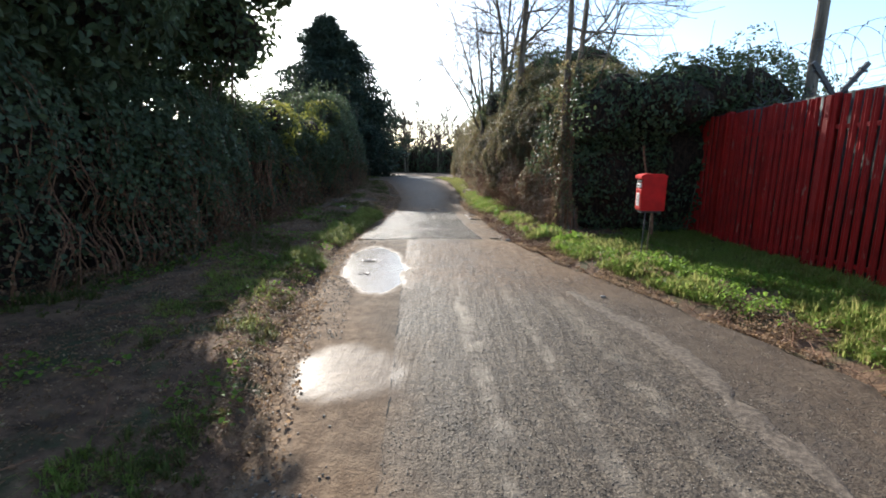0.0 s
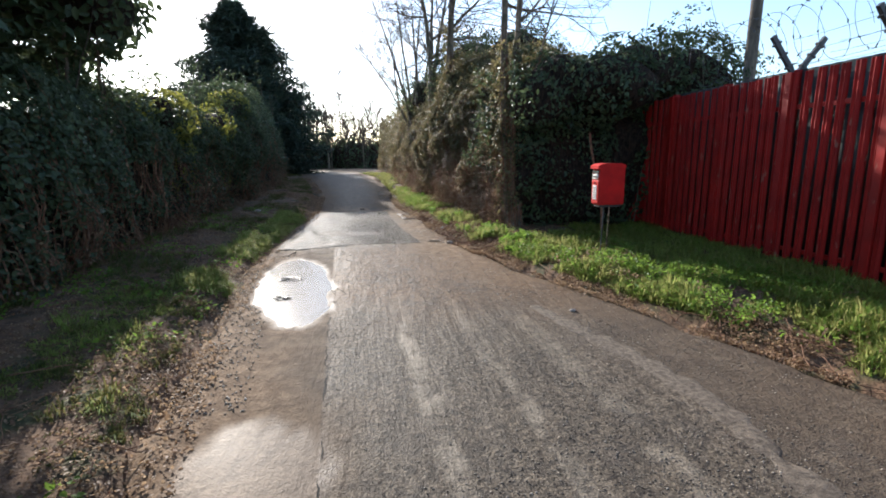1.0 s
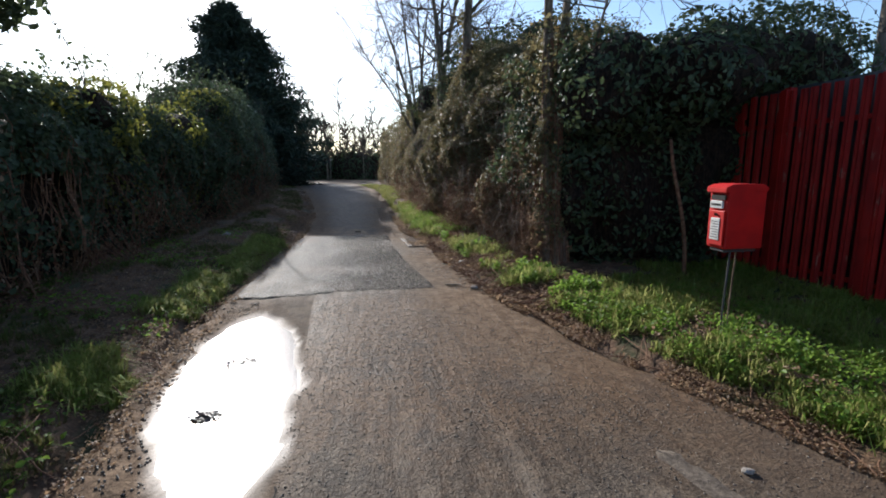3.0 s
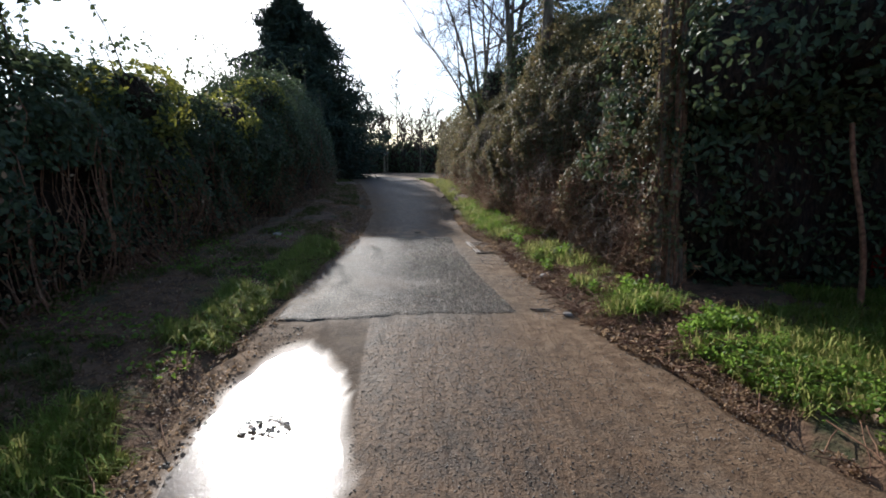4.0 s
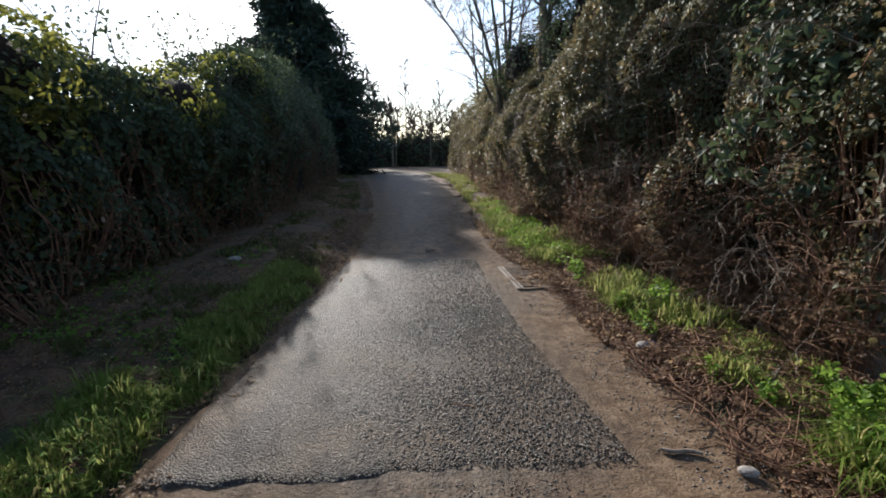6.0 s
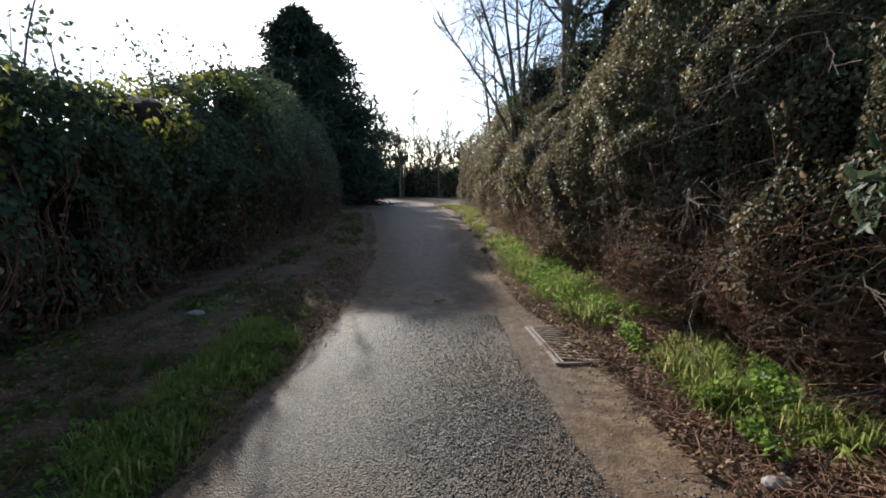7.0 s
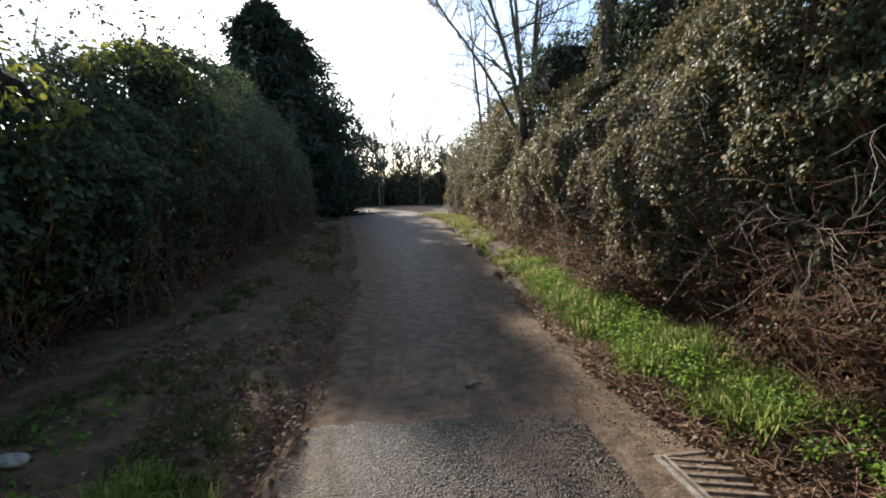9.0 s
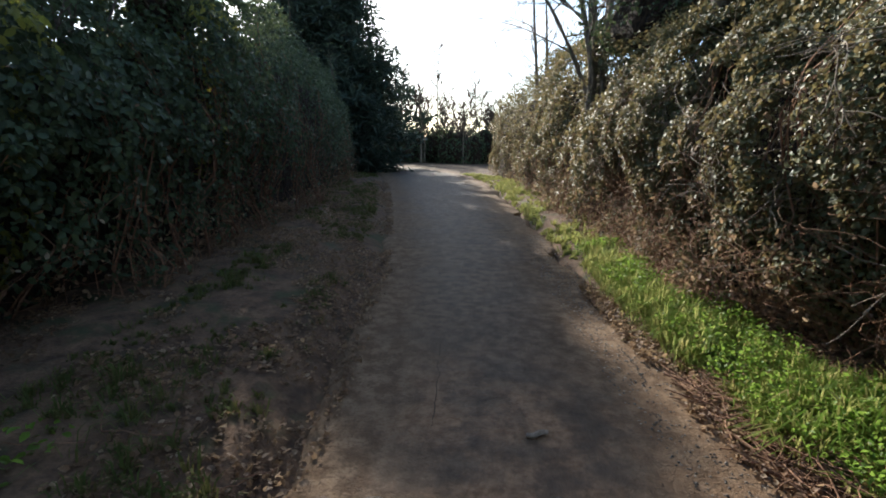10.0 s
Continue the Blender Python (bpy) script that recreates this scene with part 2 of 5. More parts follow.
def road_material(name, chips):
    k = Nodes(name)
    uv = k.n.new("ShaderNodeUVMap")
    uv.uv_map = "edges"
    sep = k.n.new("ShaderNodeSeparateXYZ")
    k.l.new(uv.outputs["UV"], sep.inputs[0])
    wob = k.math("MULTIPLY", k.noise(1.1, 5), 1.3)
    grain, speck = k.noise(55, 4), k.voronoi(80 if chips else 90)
    streak = k.noise(1.0, 4, (5.5, 0.35, 1))
    tar = k.mix(k.step(grain, 0.3, 0.72), (0.04, 0.031, 0.023), (0.155, 0.123, 0.09))
    tar = k.mix(k.math("MULTIPLY", k.step(streak, 0.46, 0.68), 0.5), tar, (0.2, 0.165, 0.13))
    pos = k.n.new("ShaderNodeSeparateXYZ")
    k.l.new(k.coords(), pos.inputs[0])
    # across the lane, counted from the long joint; tyre tracks run along it
    across = k.math("ADD", k.math("ADD", pos.outputs[0], k.math("MULTIPLY", pos.outputs[1], 0.065)), k.math("MULTIPLY", k.noise(1.6, 3), 0.16))
    near = k.step(pos.outputs[1], 9.6, 8.6)
    if not chips:
        stone = k.voronoi(90, "Color")
        bw = k.n.new("ShaderNodeRGBToBW")
        k.l.new(stone, bw.inputs[0])
        tar = k.mix(0.42, tar, k.ramp(bw.outputs[0], (0.2, (0.026, 0.021, 0.016)), (0.55, (0.1, 0.081, 0.06)), (0.85, (0.27, 0.22, 0.16))))
        tar = k.mix(k.math("MULTIPLY", k.step(k.noise(22, 6), 0.49, 0.6), 0.75), tar, (0.03, 0.025, 0.021))
        tar = k.mix(k.math("MULTIPLY", k.step(k.noise(60, 4), 0.6, 0.7), 0.6), tar, (0.3, 0.25, 0.195))
        for c0, w0, amount in ((0.62, 0.075, 0.6), (1.2, 0.06, 0.4), (1.75, 0.1, 0.3)):
            off = k.math("ABSOLUTE", k.math("SUBTRACT", across, c0))
            band = k.math("MULTIPLY", k.step(off, w0 * 1.5, w0 * 0.4), k.math("MULTIPLY", k.step(k.noise(3.5, 6), 0.38, 0.62), amount))
            tar = k.mix(k.math("MULTIPLY", band, near), tar, (0.34, 0.29, 0.225))
        tar = k.mix(k.math("MULTIPLY", k.math("MULTIPLY", k.step(across, 2.25, 2.4), near), k.math("MULTIPLY", k.step(k.noise(2.6, 5), 0.3, 0.55), 0.7)), tar, (0.066, 0.052, 0.04))
        old = k.math("MULTIPLY", k.step(k.math("ADD", pos.outputs[0], k.math("MULTIPLY", pos.outputs[1], 0.065)), -0.13, -0.17), near)
        brown = k.mix(k.step(k.noise(5, 6), 0.3, 0.7), (0.075, 0.055, 0.04), (0.175, 0.135, 0.098))
        brown = k.mix(k.math("MULTIPLY", k.step(grain, 0.45, 0.7), 0.35), brown, (0.06, 0.05, 0.04))
        damp = k.math("MULTIPLY", k.math("MULTIPLY", k.step(pos.outputs[1], 4.6, 6.6), near), k.step(k.noise(1.5, 6), 0.22, 0.5))
        tar = k.mix(k.math("MULTIPLY", damp, 0.85), tar, k.mix(k.step(k.noise(23, 6), 0.3, 0.7), (0.055, 0.031, 0.017), (0.19, 0.115, 0.065)))
        farther = k.math("MULTIPLY", k.step(k.math("ADD", pos.outputs[1], k.math("MULTIPLY", k.noise(3, 4), 0.3)), 13.75, 13.85), k.step(pos.outputs[1], 34.0, 27.0))
        tar = k.mix(k.math("MULTIPLY", farther, 0.85), tar, k.mix(k.step(k.noise(8, 6), 0.3, 0.7), (0.062, 0.04, 0.028), (0.18, 0.122, 0.08)))
        tan = k.math("MULTIPLY", k.math("MULTIPLY", k.step(pos.outputs[1], 13.62, 13.72), k.step(pos.outputs[1], 15.6, 14.2)), k.step(k.noise(2.4, 5), 0.36, 0.6))
        tar = k.mix(k.math("MULTIPLY", tan, 0.9), tar, k.mix(k.step(k.noise(19, 6), 0.3, 0.7), (0.17, 0.095, 0.052), (0.36, 0.215, 0.125)))
        beyond = k.math("MULTIPLY", k.step(k.math("ADD", sep.outputs[0], k.math("MULTIPLY", k.noise(4, 3), 0.1)), 0.86, 0.72), k.step(pos.outputs[1], 13.5, 13.9))
        tar = k.mix(k.math("MULTIPLY", old, 0.85), tar, brown)
        tar = k.mix(k.math("MULTIPLY", beyond, k.math("SUBTRACT", 0.85, k.math("MULTIPLY", tan, 0.5))), tar, k.mix(0.75, brown, (0.055, 0.031, 0.02)))
    tar = k.mix(k.math("MULTIPLY", k.step(k.noise(2.3, 5), 0.5, 0.72), 0.5), tar, (0.07, 0.06, 0.052))
    if chips:
        stone = k.voronoi(80, "Color")
        bw = k.n.new("ShaderNodeRGBToBW")
        k.l.new(stone, bw.inputs[0])
        tar = k.mix(0.75, tar, k.ramp(bw.outputs[0], (0.2, (0.016, 0.014, 0.012)), (0.5, (0.05, 0.043, 0.036)), (0.88, (0.2, 0.17, 0.135))))
        film = k.math("MULTIPLY", k.step(k.noise(1.3, 5), 0.36, 0.62), k.step(sep.outputs[0], 0.45, 1.0))
        tar = k.mix(k.math("MULTIPLY", film, 0.8), tar, k.mix(k.step(k.noise(26, 5), 0.35, 0.7), (0.045, 0.029, 0.017), (0.125, 0.082, 0.048)))
    tar = k.mix(k.math("MULTIPLY", k.step(k.noise(1.0, 6, (6, 2.2, 1)), 0.48, 0.66), 0.42), tar, (0.042, 0.035, 0.029))
    left = k.step(k.math("ADD", sep.outputs[0], wob), *((1.25, 0.7) if chips else (2.1, 0.75)))
    right = k.step(k.math("ADD", sep.outputs[1], wob), 2.35, 0.8)
    right = k.math("MULTIPLY", right, k.math("ADD", 0.22, k.math("MULTIPLY", k.step(pos.outputs[1], 5.5, 8.5), 0.78)))
    mud = k.mix(k.step(k.noise(9, 5), 0.35, 0.7), (0.13, 0.08, 0.046), (0.28, 0.19, 0.118))
    mud = k.mix(k.math("MULTIPLY", k.step(k.noise(48, 5), 0.48, 0.66), 0.5), mud, (0.06, 0.036, 0.021))
    if chips:
        mud = k.mix(0.65, mud, k.mix(k.step(k.noise(30, 5), 0.4, 0.65), (0.035, 0.022, 0.014), (0.12, 0.08, 0.05)))
    dirt = k.math("MAXIMUM", left, right)
    col = k.mix(k.math("MULTIPLY", dirt, 0.92), tar, mud)
    wet = k.n.new("ShaderNodeAttribute")
    wet.attribute_name = "wet"
    col = k.mix(k.math("MULTIPLY", wet.outputs["Fac"], 0.7), col, k.mix(k.step(k.noise(13, 5), 0.3, 0.7), (0.075, 0.044, 0.024), (0.15, 0.095, 0.056)))
    dry = 0.6 if chips else k.math("ADD", 0.64, k.math("MULTIPLY", k.math("MAXIMUM", old, dirt), 0.22))
    gloss = k.step(wet.outputs["Fac"], 0.25, 1.0)
    rough = k.math("SUBTRACT", dry, k.math("MULTIPLY", gloss, 0.36))
    h = k.math("ADD", k.math("MULTIPLY", grain, 0.7), k.math("MULTIPLY", speck, -1.3 if chips else -0.2))
    if chips:
        h = k.math("ADD", h, k.math("MULTIPLY", bw.outputs[0], 0.9))
    else:
        h = k.math("ADD", h, k.math("MULTIPLY", k.noise(17, 5), 0.7))
        h = k.math("ADD", h, k.math("MULTIPLY", k.noise(1.0, 5, (9, 1.3, 1)), 1.6))
        h = k.math("ADD", h, k.math("MULTIPLY", k.noise(7, 4), 0.9))
    k.bump(h, 0.7 if chips else 0.75, 0.012 if chips else 0.016)
    k.l.new(k.math("MULTIPLY", gloss, 0.15), k.b.inputs["Coat Weight"])
    k.b.inputs["Coat Roughness"].default_value = 0.33
    return k.done(col, rough, 0, 0.17 if chips else k.math("ADD", 0.12, k.math("MULTIPLY", gloss, 0.25)))


ROAD = road_material("worn dusty asphalt", False)
CHIPS = road_material("coarse chipped asphalt", True)
k = Nodes("puddle water")
k.b.inputs["Transmission Weight"].default_value = 0.75
k.b.inputs["IOR"].default_value = 1.33
k.b.inputs["Coat Weight"].default_value = 0.4
k.b.inputs["Coat Roughness"].default_value = 0.26
k.bump(k.math("ADD", k.math("MULTIPLY", k.noise(11, 3), 0.6), k.noise(70, 4)), 0.3, 0.006)
WATER = k.done(k.mix(k.step(k.noise(2, 3), 0.3, 0.7), (0.11, 0.065, 0.035), (0.19, 0.125, 0.075)), 0.2, 0, 0.5)
TAR = rough_material("dark crack", (0.012, 0.011, 0.01), (0.035, 0.03, 0.026), 30, 0.9, 0.4, 0.004)

# ---- plan: road edges, ground height ----
LEFT_EDGE = [(-0.7, -30), (-0.75, -4), (-0.9, 1.0), (-1.02, 2.0), (-1.3, 3.4), (-1.6, 5.5), (-1.85, 8.0), (-1.8, 10.0), (-1.66, 12.5), (-1.65, 14.5), (-1.85, 17.5), (-2.5, 22), (-3.4, 27), (-4.3, 32), (-5.6, 37), (-7.6, 41.5), (-11.5, 45), (-18, 47.5), (-32, 49)]
RIGHT_EDGE = [(3.3, -30), (3.3, -4), (3.3, 1.5), (3.25, 3.6), (2.7, 5.0), (1.95, 7.0), (1.42, 9.0), (1.16, 11.2), (1.1, 12.2), (1.04, 13.1), (0.76, 13.9), (0.68, 14.8), (0.62, 17.0), (0.5, 21), (0.25, 27), (-0.15, 32), (-1.2, 37.5), (-3.2, 43), (-7, 48), (-15, 52), (-32, 54)]


def smooth_line(pts, n):
    """n places along a polyline, evenly by its length, smoothed a little."""
    pts = np.array(pts, float)
    s = np.concatenate([[0], np.cumsum(np.linalg.norm(np.diff(pts, axis=0), axis=1))])
    u = np.linspace(0, s[-1], n)
    q = np.stack([np.interp(u, s, pts[:, i]) for i in (0, 1)], 1)
    for _ in range(6):
        q[1:-1] = (q[:-2] + 2 * q[1:-1] + q[2:]) / 4
    return q


LE, RE = smooth_line(LEFT_EDGE, 700), smooth_line(RIGHT_EDGE, 700)
MAIN = 560     # the stretch in which the lane runs forwards, before its bend


def left_x(y):
    return np.interp(y, LE[:MAIN, 1], LE[:MAIN, 0])


def right_x(y):
    return np.interp(y, RE[:MAIN, 1], RE[:MAIN, 0])


def slope(y):
    return 0.0155 * np.clip(y, -6, 34)


PUDDLES = [((-0.74, 3.3), (0.5, 0.6), 0.1, -1.0), ((-1.04, 6.95), (0.42, 1.5), 0.14, 0.066)]


def puddle_d(x, y, q):
    """1 on the shore of a puddle, 0 in its middle."""
    (cx, cy), (a, b), turn, level = q
    dx, dy = x - cx, y - cy
    u, v = dx * math.cos(turn) + dy * math.sin(turn), -dx * math.sin(turn) + dy * math.cos(turn)
    p = np.stack([np.ravel(x), np.ravel(y), np.ravel(x) * 0], 1)
    wob = (vnoise(p, 2.2, 3) * 0.2 + vnoise(p, 6, 4) * 0.09 + vnoise(p, 17, 5) * 0.035).reshape(np.shape(x))
    return np.sqrt((u / a) ** 2 + (v / b) ** 2) + wob


def road_z(x, y):
    x, y = np.asarray(x, float), np.asarray(y, float)
    p = np.stack([x.ravel(), y.ravel(), x.ravel() * 0], 1)
    z = slope(y) + (vnoise(p, 0.7, 1) * 0.008 + vnoise(p, 2.7, 2) * 0.004).reshape(x.shape)
    for q in PUDDLES:
        d = puddle_d(x, y, q)
        if q[3] < 0:
            continue
        z = np.minimum(z, q[3] + 0.035 * (d - 1) + np.maximum(d - 1, 0) * 0.03)
    return z


def ground_z(x, y):
    """The sheet of ground: under the road in the lane, raised verges beside it."""
    x, y = np.asarray(x, float), np.asarray(y, float)
    p = np.stack([x.ravel(), y.ravel(), x.ravel() * 0], 1)
    wob = (vnoise(p, 1.3, 5) * 0.035 + vnoise(p, 4.0, 6) * 0.018).reshape(x.shape)
    dl, dr = left_x(y) - x, x - right_x(y)
    out = np.maximum(dl, dr)
    rise = np.interp(out, [-0.4, -0.12, -0.03, 0.1, 0.4, 1.3, 3.0], [-0.14, -0.12, -0.1, 0.02, 0.1, 0.17, 0.2])
    far = np.clip((y - 32) / 4, 0, 1)
    return slope(y) + (rise + wob * np.clip(out * 4, 0, 1)) * (1 - far) - 0.06 * far


def grid_mesh(name, xs, ys, zf, smooth=True):
    gx, gy = np.meshgrid(xs, ys)
    v = np.stack([gx, gy, zf(gx, gy)], -1).reshape(-1, 3)
    nx, ny = len(xs), len(ys)
    i = (np.arange(ny - 1)[:, None] * nx + np.arange(nx - 1)[None]).ravel()
    return fast_mesh(name, v, np.stack([i, i + 1, i + nx + 1, i + nx], 1), smooth=smooth)


# ground: fine near the lane, coarse to the horizon
xs = np.concatenate([np.linspace(-900, -40, 14), np.linspace(-36, -9, 10), np.arange(-8, 8.01, 0.14), np.linspace(9, 36, 10), np.linspace(40, 900, 14)])
ys = np.concatenate([np.linspace(-900, -30, 14), np.linspace(-26, -7, 8), np.arange(-6, 34, 0.16), np.linspace(35, 70, 30), np.linspace(80, 1200, 14)])
ground = mesh_part("ground", grid_mesh("ground", xs, ys, ground_z), SOIL)
tagged(ground, "brown soil verge with leaf litter and moss", "ground", kind="structure")

# road
NA = 36
u = np.linspace(0, 1, NA)
along = np.arange(700)
wl_ = n1(along * 0.09, 3.0, 11) * 0.11 + n1(along * 0.09, 9.0, 12) * 0.07
wr_ = n1(along * 0.09, 3.0, 13) * 0.11 + n1(along * 0.09, 9.0, 14) * 0.07
L2, R2 = LE.copy(), RE.copy()
L2[:, 0] += wl_
R2[:, 0] += wr_
pts = L2[:, None] * (1 - u)[None, :, None] + R2[:, None] * u[None, :, None]
rx, ry = pts[..., 0], pts[..., 1]
width = np.linalg.norm(R2 - L2, axis=1)[:, None]


def lane_mesh(name, rx, ry, rz, dl, dr):
    m, n = rx.shape
    i = (np.arange(m - 1)[:, None] * n + np.arange(n - 1)[None]).ravel()
    q = np.stack([i, i + 1, i + n + 1, i + n], 1)
    me = fast_mesh(name, np.stack([rx, ry, rz], -1).reshape(-1, 3), q, smooth=True)
    lay = me.uv_layers.new(name="edges")
    lay.data.foreach_set("uv", np.stack([dl.ravel()[q.ravel()], dr.ravel()[q.ravel()]], 1).astype(np.float32).ravel())
    at = me.attributes.new("wet", "FLOAT", "POINT")
    wet = np.max([np.clip((e - puddle_d(rx, ry, q2)) / w, 0, top) for q2, e, w, top in zip(PUDDLES, (1.2, 1.3), (0.75, 0.45), (0.6, 0.9))], axis=0)
    at.data.foreach_set("value", wet.ravel().astype(np.float32))
    return me


rz = road_z(rx, ry) + 0.012
edge = np.minimum(u, 1 - u)[None] * width
rz = rz - 0.05 * np.clip(1 - edge / 0.16, 0, 1) ** 2
road = mesh_part("road", lane_mesh("road", rx, ry, rz, u[None] * width, (1 - u)[None] * width), ROAD)
tagged(road, "narrow worn asphalt lane with dusty tyre tracks", "road", kind="structure")

# the coarser resurfaced stretch lies a finger's breadth above the old surface
py = np.linspace(9.12, 13.66, 120)
pu = np.linspace(0, 1, 44)
plx = left_x(py) + 0.1 + n1(py, 2.5, 21) * 0.06
prx = np.interp(py, [9, 10, 11, 12, 13, 14], [0.78, 0.62, 0.46, 0.36, 0.3, 0.22]) + n1(py, 3, 22) * 0.03
gx = plx[:, None] * (1 - pu) + prx[:, None] * pu
gy = py[:, None] + (n1(pu * 5, 1.5, 23) * 0.07 + n1(pu * 5, 5, 24) * 0.045)[None] + (pu[None] - 0.3) * 0.12
skirt = np.minimum.reduce([np.arange(120)[:, None] + 0 * gx, np.arange(119, -1, -1)[:, None] + 0 * gx, np.arange(44)[None] + 0 * gx, np.arange(43, -1, -1)[None] + 0 * gx])
gz = road_z(gx, gy) + np.where(skirt == 0, 0.004, 0.018 + 0.012 * (1 - pu[None]))
patch = mesh_part("road_patch", lane_mesh("road_patch", gx, gy, gz, gx - left_x(gy), right_x(gy) - gx), CHIPS)
tagged(patch, "coarse gravelly resurfaced patch of the lane", "road patch", kind="structure")


def crack(pts, w, seed):
    """A thin dark open joint in the asphalt, broken here and there."""
    N = 260
    q = smooth_line(pts, N)
    q = q + np.stack([n1(np.arange(N) * 0.2, 1.0, seed) * 0.018 + n1(np.arange(N) * 0.9, 1.0, seed + 5) * 0.01, n1(np.arange(N) * 0.9, 1.0, seed + 1) * 0.006], 1)
    t = np.gradient(q, axis=0)
    nrm = np.stack([-t[:, 1], t[:, 0]], 1) / np.linalg.norm(t, axis=1, keepdims=True)
    ww = (w * np.clip(0.45 + 1.1 * n1(np.arange(N) * 0.16, 1.0, seed + 2) + 0.5 * n1(np.arange(N) * 0.8, 1.0, seed + 3), 0.02, 1.5))[:, None]
    a, b = q + nrm * ww, q - nrm * ww
    v = np.concatenate([np.column_stack([a, road_z(a[:, 0], a[:, 1]) + 0.0165]), np.column_stack([b, road_z(b[:, 0], b[:, 1]) + 0.0165])])
    i = np.arange(N - 1)
    me = fast_mesh("crack", v, np.stack([i, i + N, i + N + 1, i + 1], 1))
    return under(mesh_part("crack", me, TAR), road)


crack([(-0.1, -1), (-0.24, 1.5), (-0.33, 2.8), (-0.43, 4.4), (-0.51, 5.6)], 0.006, 31)
ridge = [(2.1, -1.0), (2.05, 2.0), (1.98, 2.7), (2.05, 3.5), (1.95, 4.2), (1.75, 4.8), (1.55, 5.6)]
rq = smooth_line(ridge, 160)
rt = np.gradient(rq, axis=0)
rn = np.stack([rt[:, 1], -rt[:, 0]], 1) / np.linalg.norm(rt, axis=1, keepdims=True)
rw = np.interp(np.arange(160), [0, 60, 120, 159], [0.05, 0.065, 0.11, 0.02]) + 0.075 * n1(np.arange(160) * 0.12, 1.0, 44) + 0.07 * n1(np.arange(160) * 0.4, 1.0, 45)
rw = np.clip(rw, 0.006, 0.2)
cols = []
for f, hgt in ((-1.2, 0.004), (-0.5, 0.014), (0.1, 0.018), (0.6, 0.017), (1.1, 0.014), (1.3, 0.002)):
    e = rq + rn * (rw * f)[:, None] + n1(np.arange(160) * 0.7, 1.0, 46 + int(f * 3))[:, None] * 0.012
    cols.append(np.column_stack([e, road_z(e[:, 0], e[:, 1]) + hgt]))
rv = np.stack(cols, 1)
i = (np.arange(159)[:, None] * 6 + np.arange(5)[None]).ravel()
DUST = rough_material("dried mud", (0.07, 0.055, 0.042), (0.19, 0.152, 0.115), 26, 0.9, 0.7, 0.012)
under(mesh_part("mud_ridge", fast_mesh("mud_ridge", rv.reshape(-1, 3), np.stack([i, i + 1, i + 7, i + 6], 1), smooth=True), DUST, None, "low ridge of pale dried mud"), road)
crack([(0.28, 13.7), (0.3, 14.2), (0.45, 15.0), (0.4, 16.2)], 0.004, 51)
crack([(-0.95, 14.0), (-0.98, 15.5), (-1.15, 18), (-1.5, 22)], 0.002, 61)

cr = np.random.default_rng(19)
for n in range(6):
    x, y, a, L = cr.uniform(0.1, 1.9), cr.uniform(2.0, 8.6), cr.uniform(-0.7, 0.9), cr.uniform(0.15, 0.5)
    crack([(x - math.cos(a) * L / 2, y - math.sin(a) * L / 2), (x, y + cr.normal() * 0.03), (x + math.cos(a) * L / 2, y + math.sin(a) * L / 2)], 0.0028, 400 + n * 7)

for (c, (a, b), turn, level), words in zip(PUDDLES[1:], ("long muddy puddle mirroring the sky at the lane's edge",)):
    ang = np.linspace(0, 2 * math.pi, 64, endpoint=False)
    ring = [(0.0, 0.0)] + [(1.25 * a * math.cos(t), 1.25 * b * math.sin(t)) for t in ang]
    v = [(c[0] + x * math.cos(turn) - y * math.sin(turn), c[1] + x * math.sin(turn) + y * math.cos(turn), level + 0.012) for x, y in ring]
    v = [(max(x, float(left_x(y)) + 0.06), y, z) for x, y, z in v]
    me = fast_mesh("puddle", v, None, [(0, i, i % 64 + 1) for i in range(1, 65)])
    tagged(mesh_part("puddle", me, WATER), words, "puddle", kind="structure")


# ---- plants ----
def grow(r, start, way, length, radius, depth, out, bend=0.25, up=0.15, kids=(3, 5), spread=0.8, shrink=0.62, seg=7):
    """A branch and its branches, as polylines [(points, radii, depth)]."""
    p, d = np.array(start, float), np.array(way, float)
    d /= np.linalg.norm(d)
    pts, rad = [p.copy()], [radius]
    for i in range(seg):
        d = d + r.normal(size=3) * bend * 0.35
        d[2] += up * 0.3
        d /= np.linalg.norm(d)
        p = p + d * length / seg
        pts.append(p.copy())
        rad.append(max(radius * (1 - 0.75 * (i + 1) / seg), 0.0025))
    out.append((np.array(pts), np.array(rad), depth))
    if depth <= 0:
        return
    for _ in range(r.integers(*kids)):
        f = r.uniform(0.08, 1.0)
        i = min(int(f * seg), seg - 1)
        a = pts[i] + (pts[i + 1] - pts[i]) * (f * seg - i)
        e = pts[min(i + 1, seg)] - pts[i]
        e = e / (np.linalg.norm(e) + 1e-9) + r.normal(size=3) * spread * 0.75
        grow(r, a, e, length * shrink * r.uniform(0.7, 1.15), max(rad[i] * 0.6, 0.003), depth - 1, out, bend, up, kids, spread, shrink, max(4, seg - 1))


